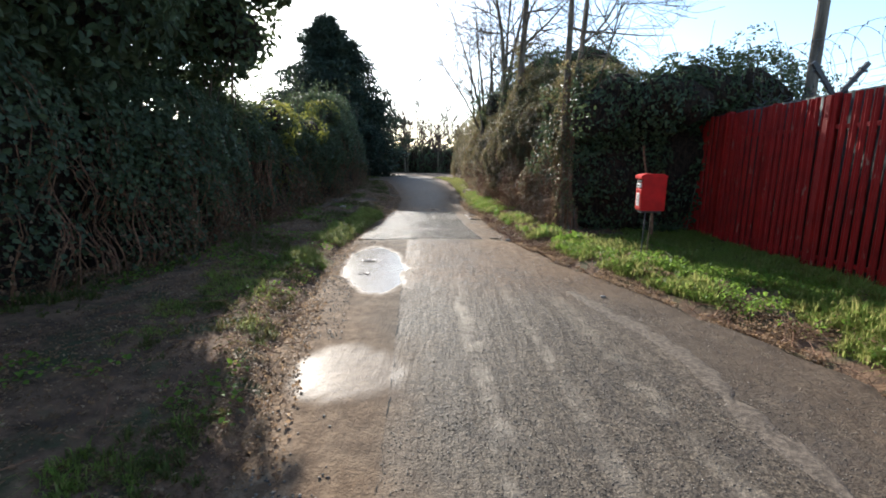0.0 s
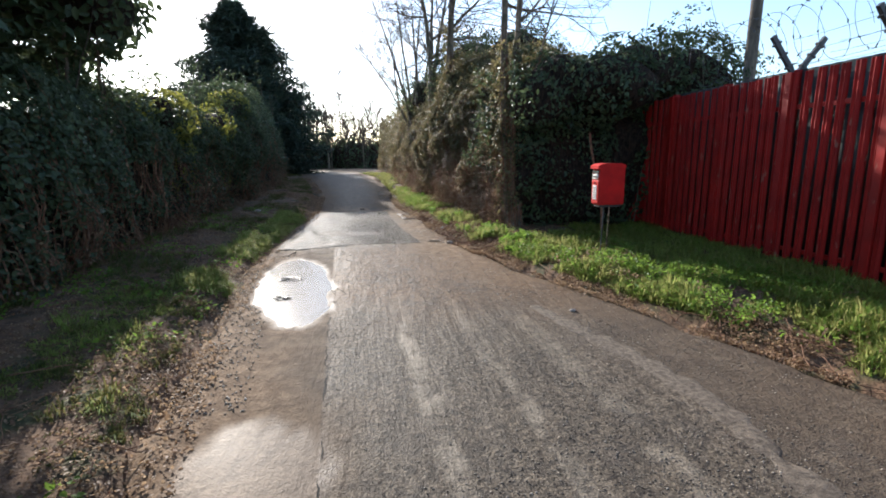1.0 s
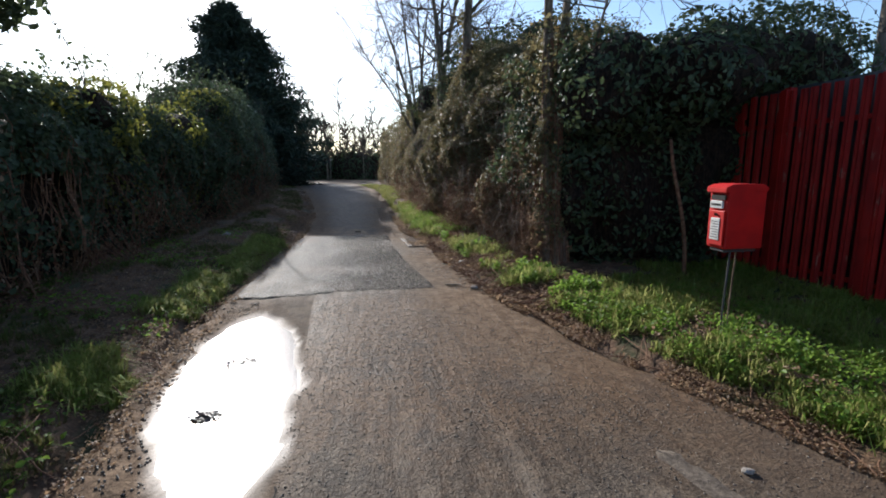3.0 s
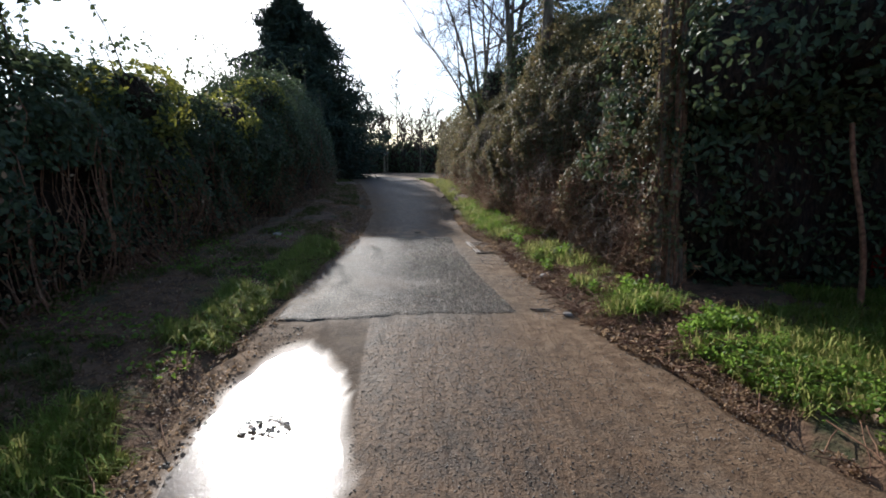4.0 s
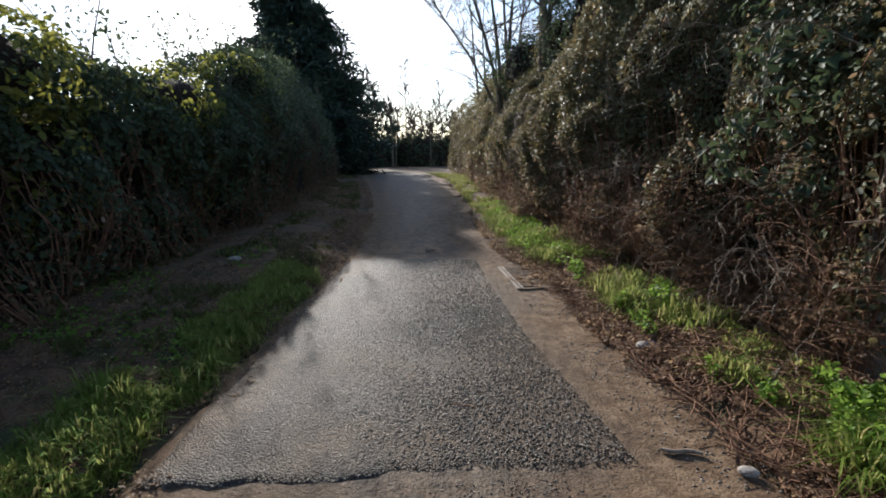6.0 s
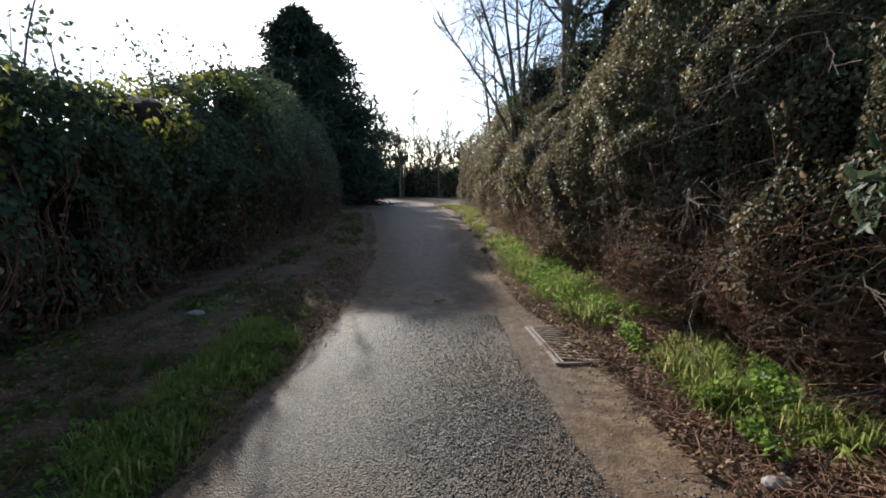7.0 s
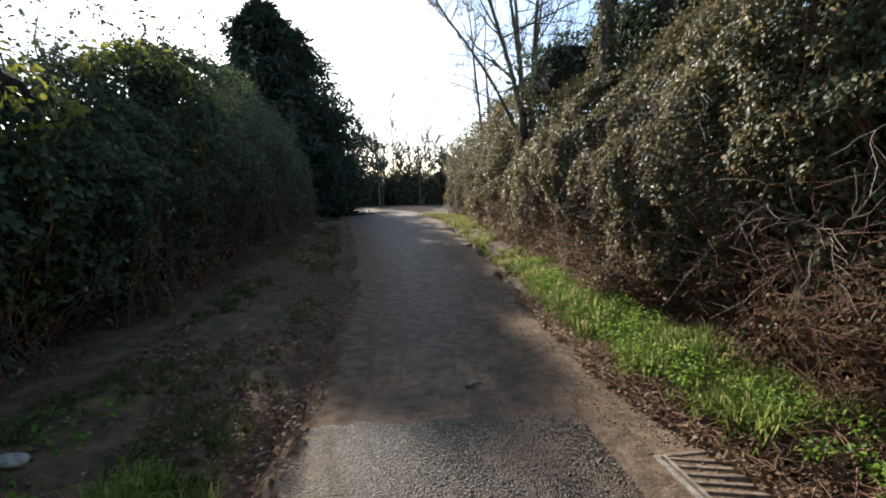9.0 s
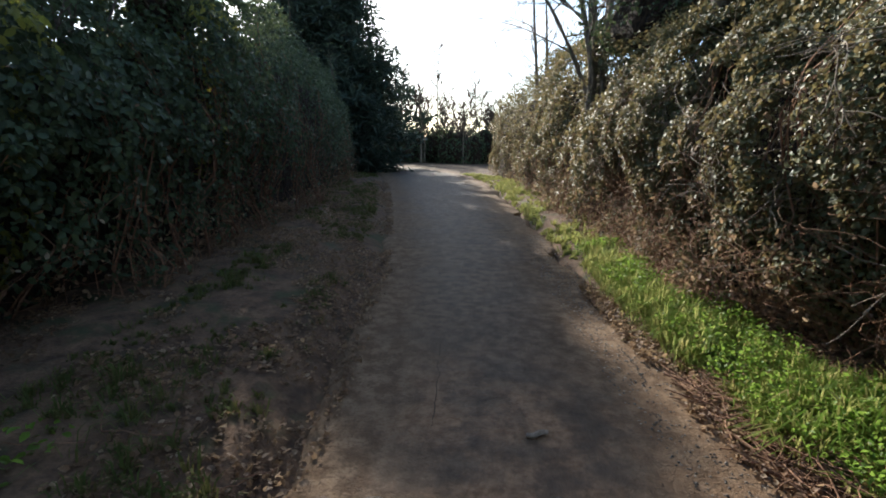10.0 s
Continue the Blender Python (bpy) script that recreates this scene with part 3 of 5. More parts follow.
def bare_tree(base, stems, seed, label, fork, clear, reach, count, ivy=0, ivy_range=(0.1, 1.0), vines=0, far=False):
    """A leafless tree. stems: (dx, dy, radius, height, lean x, lean y); they part above the share fork of their height."""
    r = np.random.default_rng(seed)
    x, y = base
    z = float(ground_z(x, y)) - 0.1
    tree = thing("bare_tree", (x, y, z), label, "tree", "far bare trees" if far else "bare trees")
    n = 14 if far else 44
    hs = np.linspace(0, 1, n)
    fine, vine, paths = [], [], []
    for s, (dx, dy, radius, height, lx, ly) in enumerate(stems):
        part_ = np.clip((hs - fork) / (1 - fork), 0, 1) ** 1.15
        wob = 0.05 + 0.16 * part_
        tp = np.stack([x + dx + lx * part_ + n1(hs * 5, 1, seed + s) * wob, y + dy + ly * part_ + n1(hs * 5, 1, seed + s + 9) * wob, z + hs * height], 1)
        tr_ = np.maximum(radius * (1 + 0.25 * np.exp(-hs * 16)) * (1 - 0.85 * hs ** 1.2) * (1 + 0.07 * n1(hs * 14, 1, seed + 2 + s)), 0.006)
        v, q = tubes([(tp, tr_)], 6 if far else 16)
        if not far:
            c = np.stack([np.interp(v[:, 2], tp[:, 2], tp[:, i]) for i in range(2)] + [v[:, 2]], 1)
            v += vnoise(v * [1, 1, 0.3], 17, seed)[:, None] * (v - c) * 0.3
        under(mesh_part("trunk", fast_mesh("trunk", v, q, smooth=True), BARK), tree)
        paths.append((tp, tr_, height))
        for u_ in range(vines):
            aa = r.uniform(0, 2 * math.pi) + n1(hs * 6, 1.0, seed + 20 + u_) * 0.7
            w0 = r.uniform(0.005, 0.014)
            rr = tr_ * 1.04 + 0.012 * np.abs(n1(hs * 9, 1.0, seed + 50 + u_))
            k_ = hs * height < clear
            vine.append((np.stack([tp[:, 0] + np.cos(aa) * rr, tp[:, 1] + np.sin(aa) * rr, tp[:, 2]], 1)[k_], (w0 * (1 - 0.5 * hs))[k_]))
        for j in range(count):
            h = r.uniform(clear / height, 0.97)
            p0 = np.array([np.interp(h, hs, tp[:, i]) for i in range(3)])
            a = j * 2.4 + r.uniform(-0.5, 0.5)
            out = []
            L = r.uniform(*reach) * (1.15 - 0.6 * (h * height - clear) / (height - clear))
            w = max(float(np.interp(h, hs, tr_)) * 0.5, 0.012)
            grow(r, p0, (math.cos(a), math.sin(a), r.uniform(0.6, 1.6) if far else r.uniform(0.15, 1.0)), L, w, 1 if far else 2, out, 0.3, 0.12, (4, 8), 0.75, 0.5, 7)
            floor_ = 0.026 if far else 0.0045
            if not far:
                v, q = tubes([(out[0][0], np.maximum(out[0][1], 0.006))], 6)
                under(mesh_part("limb", fast_mesh("limb", v, q, smooth=True), BARK), tree)
            fine += [(p, np.maximum(w, floor_)) for p, w, d in out[0 if far else 1:]]
    v, q = tubes(fine, 3)
    under(tagged(mesh_part("brushwood", fast_mesh("brushwood", v, q), TWIG), kind="stuff"), tree)
    if vine:
        v, q = tubes(vine, 5)
        under(tagged(mesh_part("vine_growth", fast_mesh("vine_growth", v, q, smooth=True), STEM, None, "pale brown creeper stems"), kind="stuff"), tree)
    if ivy:
        P, N = [], []
        for tp, tr_, height in paths:
            m = ivy // len(paths)
            h = r.uniform(ivy_range[0], ivy_range[1], m) * clear / height
            a = r.uniform(0, 2 * math.pi, m)
            rr = np.interp(h, hs, tr_) * 1.1 + r.exponential(0.06, m) + 0.12 * np.clip(vnoise(np.stack([a, h * 30, a * 0], 1), 1.3, seed), -0.2, 1)
            nn = np.stack([np.cos(a), np.sin(a), 0 * a], 1)
            P.append(np.stack([np.interp(h, hs, tp[:, i]) for i in range(3)], 1) + nn * rr[:, None])
            N.append(nn)
        P, N = np.concatenate(P), np.concatenate(N)
        keep = vnoise(P, 2.2, seed + 5) > -0.3
        v, q = leaves(P[keep], (N + r.normal(size=N.shape) * 0.5 + [0, 0, 0.3])[keep], r.uniform(0.03, 0.062, keep.sum()), 0.8, 0.2, r)
        under(tagged(mesh_part("ivy", fast_mesh("ivy", v, q), IVY, None, "glossy dark green climbing ivy"), kind="stuff"), tree)
    return tree


def blob_points(r, blobs, n, rough=0.25, seed=0):
    """Places and normals on a heap of lumpy ellipsoids."""
    b = np.array(blobs, float)
    area = (b[:, 3] * b[:, 4] * b[:, 5]) ** (2 / 3)
    pick = r.choice(len(b), n, p=area / area.sum())
    d = r.normal(size=(n, 3))
    d /= np.linalg.norm(d, axis=1, keepdims=True)
    c, s = b[pick, :3], b[pick, 3:]
    lump = 1 + rough * vnoise(c + d * s, 1.1, seed) + rough * 0.6 * vnoise(c + d * s, 3.2, seed + 1) - r.exponential(0.07, n)
    p = c + d * s * lump[:, None]
    nn = d / s
    nn /= np.linalg.norm(nn, axis=1, keepdims=True)
    inside = np.zeros(n, bool)
    for e in b:
        inside |= (((p - e[:3]) / e[3:]) ** 2).sum(1) < 0.5
    return p[~inside], nn[~inside]


def core_mesh(blobs, shrink, seed):
    bm = bmesh.new()
    for x, y, z, a, b, c in blobs:
        bmesh.ops.create_icosphere(bm, subdivisions=3, radius=1, matrix=Matrix.Translation((x, y, z)) @ Matrix.Diagonal((a * shrink, b * shrink, c * shrink, 1)))
    for v in bm.verts:
        v.co += Vector([float(t) for t in vnoise(np.array([v.co, v.co + Vector((9, 3, 1)), v.co + Vector((2, 8, 5))]), 1.7, seed)]) * 0.22
    return bm


def shrub(name, blobs, n, size, material, label, category, seed, ratio=0.6, rough=0.25, shrink=0.72, stems=0, droop=0.25, group="", gather=0.0):
    r = np.random.default_rng(seed)
    b = np.array(blobs)
    x, y = float(b[:, 0].mean()), float(b[:, 1].mean())
    z = float(ground_z(x, y))
    ob = thing(name, (x, y, z), label, category, group)
    p, nn = blob_points(r, blobs, n, rough, seed)
    keep = (p[:, 2] > ground_z(p[:, 0], p[:, 1]) + 0.02) & (vnoise(p, 2.4, seed + 3) > -0.42)
    p, nn = p[keep], nn[keep]
    v, q = leaves(p, nn + r.normal(size=nn.shape) * 0.55 + [0, 0, droop], r.uniform(size[0], size[1], len(p)), ratio, 0.25, r)
    under(tagged(mesh_part("foliage", fast_mesh("foliage", v, q), material), kind="stuff"), ob)
    # added dark lumps that give the gaps between leaves their shade
    if shrink:
        under(part("shade_core", core_mesh(blobs, shrink, seed), CORE), ob)
    lines = []
    for _ in range(stems):
        e = b[r.integers(len(b))]
        top = e[:3] + r.normal(size=3) * e[3:] * (0.35 if shrink else 0.65)
        fx, fy = top[0] * (1 - gather) + x * gather + r.normal() * 0.25, top[1] + r.normal() * 0.25
        foot = np.array([fx, fy, float(ground_z(fx, fy)) - 0.1])
        t = np.linspace(0, 1, 8)[:, None]
        pts = foot * (1 - t) + top * t + r.normal(size=(8, 3)) * 0.05
        lines.append((pts, np.linspace(0.04, 0.012, 8) if shrink else np.linspace(0.016, 0.004, 8)))
    if lines:
        v, q = tubes(lines, 6)
        under(tagged(mesh_part("stemwork", fast_mesh("stemwork", v, q, smooth=True), BARK), kind="stuff"), ob)
    return ob


def hedge(y0, y1, face, side, height, depth, n, size, material, label, seed, bare=0.3, stems=60, thick_dead=0, shoots=0, group="hedges", boughs=0):
    """A stretch of overgrown hedge. face(y): x of its front; side: +1 when it lies beyond that x towards +x."""
    r = np.random.default_rng(seed)
    ym = (y0 + y1) / 2
    fx = float(face(np.array([ym]))[0])
    ob = thing("hedge", (fx, ym, float(ground_z(fx, ym))), label, "hedge", group)
    gz = lambda y: ground_z(face(y), y)

    def front(y, h, k=0.0):
        p = np.stack([y, h, y * 0], 1)
        H = height(y)
        lump = -0.06 + 0.2 * vnoise(p, 0.55, 77) + 0.26 * vnoise(p, 1.1, 78) + 0.2 * vnoise(p, 2.4, 79) + 0.1 * vnoise(p, 5.5, 80)
        return face(y) + side * (0.12 + lump + 0.9 * np.clip(h / H, 0, 1.2) ** 5 + k)

    # leaves on the front, thinner low down, and over the top
    nf = int(n * 0.74)
    y, f = r.uniform(y0, y1, nf), r.uniform(0, 1, nf) ** 0.85
    H = height(y)
    h = f * H
    keep = (r.uniform(size=nf) < np.clip((f + 0.12 + 0.25 * vnoise(np.stack([y, h, y], 1), 1.4, seed + 2)) / max(bare, 0.01), 0.06, 1))
    keep &= vnoise(np.stack([y, h, y * 0 + 3], 1), 1.8, seed + 3) > -0.45
    y, h = y[keep], h[keep]
    x = front(y, h) + side * (r.exponential(np.where(r.uniform(size=len(y)) < 0.35, 0.3, 0.09)) - 0.05)
    p1 = np.stack([x, y, gz(y) + h], 1)
    n_1 = np.stack([-side + 0 * y, 0 * y, 0.45 + 0 * y], 1)
    nt = n - nf
    y, w = r.uniform(y0, y1, nt), r.uniform(0, 1, nt)
    p = np.stack([y, w * depth, y * 0], 1)
    h = height(y) + 0.28 * vnoise(p, 1.1, seed + 4) + 0.15 * vnoise(p, 3.5, seed + 5) - 0.5 * (2 * w - 1) ** 4 + r.exponential(0.05, nt)
    p2 = np.stack([face(y) + side * (0.25 + w * depth), y, gz(y) + h], 1)
    n_2 = np.stack([0 * y - side * 0.3, 0 * y, 1 + 0 * y], 1)
    p, nn = np.concatenate([p1, p2]), np.concatenate([n_1, n_2])
    v, q = leaves(p, nn + r.normal(size=nn.shape) * 0.6, r.uniform(size[0], size[1], len(p)), 0.72, 0.22, r)
    under(tagged(mesh_part("foliage", fast_mesh("foliage", v, q), material), kind="stuff"), ob)
    # the solid inside; its dark colour stands for the shade between the leaves
    ys = np.linspace(y0, y1, max(int((y1 - y0) * 5), 4))
    prof = [(0.55, -0.1), (0.55, 0.3), (0.58, 0.6), (0.75, 0.74), (1.1, 0.8), (depth * 0.6, 0.8), (depth, 0.7), (depth, -0.1)]
    rows = []
    for k_, f in prof:
        hh = height(ys) * f
        d = 0.18 * vnoise(np.stack([ys, hh, ys * 0 + k_], 1), 1.8, seed + 6)
        rows.append(np.stack([face(ys) + side * (k_ + d), ys, gz(ys) + hh + d * 0.6], 1))
    v = np.stack(rows, 1)
    m, c = v.shape[:2]
    i = (np.arange(m - 1)[:, None] * c + np.arange(c - 1)[None]).ravel()
    caps = [list(range(c)), [(m - 1) * c + j for j in range(c)]]
    quads = np.stack([i, i + 1, i + c + 1, i + c], 1)
    capq = [(a[0], a[1], a[6], a[7]) for a in caps] + [(a[1], a[2], a[5], a[6]) for a in caps] + [(a[2], a[3], a[4], a[5]) for a in caps]
    under(mesh_part("shade_core", fast_mesh("shade_core", v.reshape(-1, 3), np.concatenate([quads, capq]), smooth=True), CORE), ob)
    # upright stems that show low in the front
    lines = []
    for _ in range(stems):
        y = r.uniform(y0, y1)
        t = np.linspace(0, 1, 9)
        hh = t * float(height(np.array([y]))[0]) * r.uniform(0.4, 0.95)
        yy = y + r.normal() * 0.25 * t + n1(t * 3, 1, int(r.integers(999))) * 0.07
        xx = front(yy, hh, r.uniform(-0.04, 0.2)) + n1(t * 4, 1, int(r.integers(999))) * 0.04
        w = r.uniform(0.004, 0.014)
        lines.append((np.stack([xx, yy, gz(yy) - 0.03 + hh], 1), np.linspace(w, w * 0.4, 9)))
    v, q = tubes(lines, 4)
    under(tagged(mesh_part("stemwork", fast_mesh("stemwork", v, q), STEM, None, "bare upright brown stems"), kind="stuff"), ob)
    # dead bramble and creeper tangle
    if thick_dead:
        lines = []
        for _ in range(thick_dead):
            y, h = r.choice(np.linspace(y0 + 0.3, y1 - 0.3, max(3, int((y1 - y0) * 1.1)))) + r.normal() * 0.35, r.uniform(0.05, 1.5) * r.uniform(0.3, 1)
            t = np.linspace(0, 1, 7)
            L = r.uniform(0.3, 1.1)
            a = r.uniform(-math.pi, math.pi)
            yy = y + math.cos(a) * L * t * 0.8 + r.normal(size=7) * 0.02
            hh = np.maximum(h + math.sin(a) * L * t * 0.6 - 0.35 * L * t * t + 0.2 * L * t, 0.02)
            xx = front(yy, hh, -0.06 - 0.22 * r.uniform() * math.sin(1.5)) - side * 0.14 * np.sin(t * 3.1) * r.uniform(0, 1)
            w = r.uniform(0.0015, 0.004)
            lines.append((np.stack([xx, yy, gz(yy) + hh], 1), np.linspace(w, w * 0.5, 7)))
        v, q = tubes(lines, 3)
        under(tagged(mesh_part("bramble", fast_mesh("bramble", v, q), STEM, None, "dry brown bramble tangle"), kind="stuff"), ob)
        m = thick_dead * 7
        y, h = r.uniform(y0, y1, m), r.exponential(0.4, m)
        p = np.stack([front(y, h, 0) - side * r.uniform(-0.1, 0.12, m), y, gz(y) + h], 1)
        v, q = leaves(p, r.normal(size=(m, 3)) + [-side, 0, 0.3], r.uniform(0.03, 0.07, m), 0.55, 0.3, r)
        under(tagged(mesh_part("withered_foliage", fast_mesh("withered_foliage", v, q), DRYLEAF, None, "withered brown leaves"), kind="stuff"), ob)
    if boughs:
        lines = []
        for _ in range(boughs):
            y, h = r.uniform(y0, y1), r.uniform(0.4, 2.4)
            out = []
            s0 = (float(front(np.array([y]), np.array([h]), 0.1)[0]), y, float(gz(np.array([y]))[0]) + h)
            grow(r, s0, (-side * r.uniform(0.15, 0.5), r.normal(), r.normal() * 0.6), r.uniform(0.5, 1.1), 0.0065, 2, out, 0.5, -0.1, (3, 5), 0.8, 0.55, 7)
            lines += [(a, b * 0.9) for a, b, _d in out]
        v, q = tubes(lines, 4)
        under(tagged(mesh_part("bare_brushwood", fast_mesh("bare_brushwood", v, q), PALETWIG, None, "pale bare tangled branches"), kind="stuff"), ob)
    if shoots:
        lines, lp = [], []
        for _ in range(shoots):
            y, w = r.uniform(y0, y1), r.uniform(0.2, depth)
            out = []
            z = float(gz(np.array([y]))[0] + height(np.array([y]))[0]) - 0.25
            grow(r, (float(face(np.array([y]))[0]) + side * w, y, z), (r.normal() * 0.25, r.normal() * 0.25, 1), r.uniform(0.5, 1.4), 0.015, 1, out, 0.3, 0.1, (2, 5), 0.7, 0.5, 6)
            lines += [(a, b) for a, b, _d in out]
            for a, b, _d in out:
                lp.append(a[r.integers(1, len(a), 7)] + r.normal(size=(7, 3)) * 0.03)
        v, q = tubes(lines, 3)
        under(tagged(mesh_part("shoot_growth", fast_mesh("shoot_growth", v, q), TWIG), kind="stuff"), ob)
        lp = np.concatenate(lp)
        v, q = leaves(lp, r.normal(size=lp.shape), r.uniform(0.05, 0.09, len(lp)), 0.6, 0.2, r)
        under(tagged(mesh_part("shoot_foliage", fast_mesh("shoot_foliage", v, q), material), kind="stuff"), ob)
    return ob


def conifer(base, height, radius, seed, label, n_whorl=34, low=0.06, taper=0.62):
    r = np.random.default_rng(seed)
    x, y = base
    z = float(ground_z(x, y)) - 0.1
    ob = thing("conifer", (x, y, z), label, "conifer tree", "conifers")
    t = np.linspace(0, 1, 10)
    v, q = tubes([(np.stack([x + n1(t * 3, 1, seed) * 0.08, y + 0 * t, z + t * height], 1), np.linspace(height * 0.025, 0.02, 10))], 8)
    under(mesh_part("trunk", fast_mesh("trunk", v, q, smooth=True), BARK), ob)
    lines, P, N, S = [], [], [], []
    for f in np.linspace(low, 0.985, n_whorl):
        reach = radius * (1 - f) ** taper * (1 + 0.0 * f) * (0.75 + 0.25 * min(1, f / 0.12))
        for a in r.uniform(0, 2 * math.pi, 12):
            L = reach * r.uniform(0.5, 1.18) + 0.12
            s = np.linspace(0, 1, 8)
            pts = np.stack([x + math.cos(a) * L * s, y + math.sin(a) * L * s, z + f * height + L * (0.22 * s - 0.42 * s * s + 0.18 * s ** 4) + r.normal() * 0.1], 1)
            lines.append((pts, np.linspace(0.035 * (1 - f) + 0.012, 0.006, 8)))
            m = int(20 + 22 * L)
            k_ = r.uniform(0.25, 1.03, m) ** 0.8
            c = np.stack([np.interp(k_, s, pts[:, i]) for i in range(3)], 1)
            wide = 0.2 * L * (1.15 - k_) + 0.12
            off = r.normal(size=(m, 3)) * wide[:, None] * [0.75, 0.75, 0.4]
            P.append(c + off)
            N.append(r.normal(size=(m, 3)) * 0.7 + [0, 0, 0.8])
            S.append(r.uniform(0.36, 0.72, m))
    v, q = tubes(lines, 4)
    under(tagged(mesh_part("branchwork", fast_mesh("branchwork", v, q), BARK), kind="stuff"), ob)
    P, N, S = np.concatenate(P), np.concatenate(N), np.concatenate(S)
    v, q = leaves(P, N, S, 0.17, 0.2, r)
    under(tagged(mesh_part("crown", fast_mesh("crown", v, q), NEEDLE), kind="stuff"), ob)
    # added dark cone, coloured as the shade within the crown
    bm = bmesh.new()
    bmesh.ops.create_cone(bm, segments=20, radius1=radius * 0.28, radius2=0.05, depth=height * 0.86, matrix=Matrix.Translation((x, y, z + height * 0.5)))
    bmesh.ops.subdivide_edges(bm, edges=bm.edges[:], cuts=3, use_grid_fill=True)
    for w in bm.verts:
        w.co += Vector((float(n1(w.co.z * 3 + w.co.x, 1.2, 3)[0]), float(n1(w.co.z * 3 + w.co.y, 1.2, 4)[0]), 0)) * 0.3
    under(part("shade_core", bm, CORE), ob)
    return ob


PALETWIG = rough_material("pale bare branches", (0.14, 0.105, 0.08), (0.34, 0.27, 0.2), 20, 0.8, 0.3, 0.004)


def right_face(y):
    return np.interp(y, [8, 9.2, 10.2, 11, 12.0, 12.8, 13.6, 15, 18, 22, 27, 31, 36], [2.45, 2.4, 2.25, 2.15, 2.02, 1.85, 1.6, 1.48, 1.38, 1.3, 1.15, 0.95, 0.0])


def right_height(y):
    return np.interp(y, [8, 9.5, 11, 13, 14.2, 15.5, 17, 20, 26, 31, 36], [3.0, 3.2, 3.3, 3.9, 3.7, 2.9, 2.9, 3.5, 4.0, 3.9, 3.6]) + 0.25 * n1(y, 0.8, 71)


def left_face(y):
    return np.interp(y, [-8, 3, 6, 9, 14, 20, 25, 30, 34], [-4.2, -4.0, -3.75, -3.6, -3.65, -4.0, -4.5, -5.3, -6.6])


def left_height(y):
    return np.interp(y, [-8, 2, 7, 10, 12, 16.2, 18.5, 21, 26, 34], [2.9, 2.9, 2.6, 2.4, 2.35, 2.4, 3.6, 3.9, 3.6, 3.3]) + 0.2 * n1(y, 0.9, 72)


for a, b, n, dead, st, words in ((9.75, 13.4, 80000, 900, 240, "ivy-clad hedge over dry brown bramble stems beside the lane"), (13.4, 19.5, 118000, 700, 140, "tall glossy ivy hedge above a grassy verge"), (19.5, 27, 40000, 300, 60, "tall ivy hedge with brown withered growth"), (27, 35, 20000, 80, 20, "distant ivy hedge at the bend of the lane")):
    hedge(a, b, right_face, 1, right_height, 2.6, n, (0.022, 0.05) if a < 10 else (0.025, 0.058) if a < 19 else (0.045, 0.085), IVY, words, int(a * 10), 0.6 if a < 10 else 0.3, st, dead, 0, "hedges", 60 if a < 10 else 34 if a < 19 else 0)
for a, b, n, sh, st, words in ((-6, 5.5, 30000, 0, 150, "dark shaded hedge with bare brown stems below"), (5.5, 12, 36000, 26, 190, "shaded hedge of upright stems with leafy top shoots"), (12, 20, 34000, 34, 160, "overgrown hedge with sparse leafy shoots on top"), (20, 34, 24000, 34, 100, "dark distant hedge along the lane")):
    hedge(a, b, left_face, -1, left_height, 2.2, int(n * 1.15), (0.045, 0.09), DARKLEAF, words, int(a * 10 + 900), 0.75, st, 160, sh)

# dark evergreens behind the post box, closing the end of the ivy hedge
shrub("evergreen_bush", [(3.6, 10.7, 1.9, 1.5, 1.0, 1.75), (5.2, 10.7, 2.0, 1.4, 1.0, 1.75), (4.1, 9.3, 2.75, 1.0, 0.8, 0.7), (4.9, 9.5, 3.1, 0.9, 0.7, 0.65), (5.9, 9.6, 2.9, 1.0, 0.8, 0.8), (2.95, 9.9, 1.6, 0.6, 0.5, 1.6), (3.1, 9.5, 2.7, 0.7, 0.6, 0.7), (3.6, 9.85, 1.5, 1.2, 0.6, 1.5), (4.8, 9.85, 1.6, 1.1, 0.6, 1.5), (6.3, 10.6, 2.6, 1.0, 0.9, 1.2)], 44000, (0.06, 0.11), DARKLEAF, "dark dense evergreen bush behind the red fence", "bush", 81, 0.5, 0.42, 0.75, 0)
shrub("twiggy_bush", [(6.0, 9.9, 3.5, 0.7, 0.6, 0.7), (6.9, 9.8, 3.1, 0.8, 0.6, 0.6), (5.5, 9.9, 3.3, 0.6, 0.6, 0.5)], 1900, (0.06, 0.1), DARKLEAF, "loose twiggy bush above the fence top", "bush", 82, 0.5, 0.3, 0, 90)
# the large evergreen over the hedge at the start of the lane
shrub("evergreen_tree", [(-5.6, 5.2, 4.4, 2.3, 2.6, 2.3), (-5.5, 8.0, 4.9, 1.9, 2.2, 2.0), (-5.0, 8.9, 4.3, 1.2, 1.4, 1.5), (-5.3, 6.6, 3.6, 1.5, 1.8, 1.2), (-6.0, 6.4, 7.2, 2.8, 3.0, 2.2), (-4.4, 8.8, 6.8, 1.7, 1.9, 1.4), (-5.6, 2.5, 4.4, 2.0, 2.2, 2.2), (-4.7, 4.0, 3.5, 1.1, 1.6, 1.1), (-5.6, 0.3, 4.6, 2.0, 2.0, 2.3), (-4.1, 9.1, 3.9, 0.8, 1.0, 0.75), (-3.5, 9.2, 4.9, 0.75, 0.8, 0.5)], 66000, (0.1, 0.19), DARKLEAF, "large dark evergreen tree leaning over the hedge", "tree", 83, 0.5, 0.3, 0.6, 10, gather=0.7)
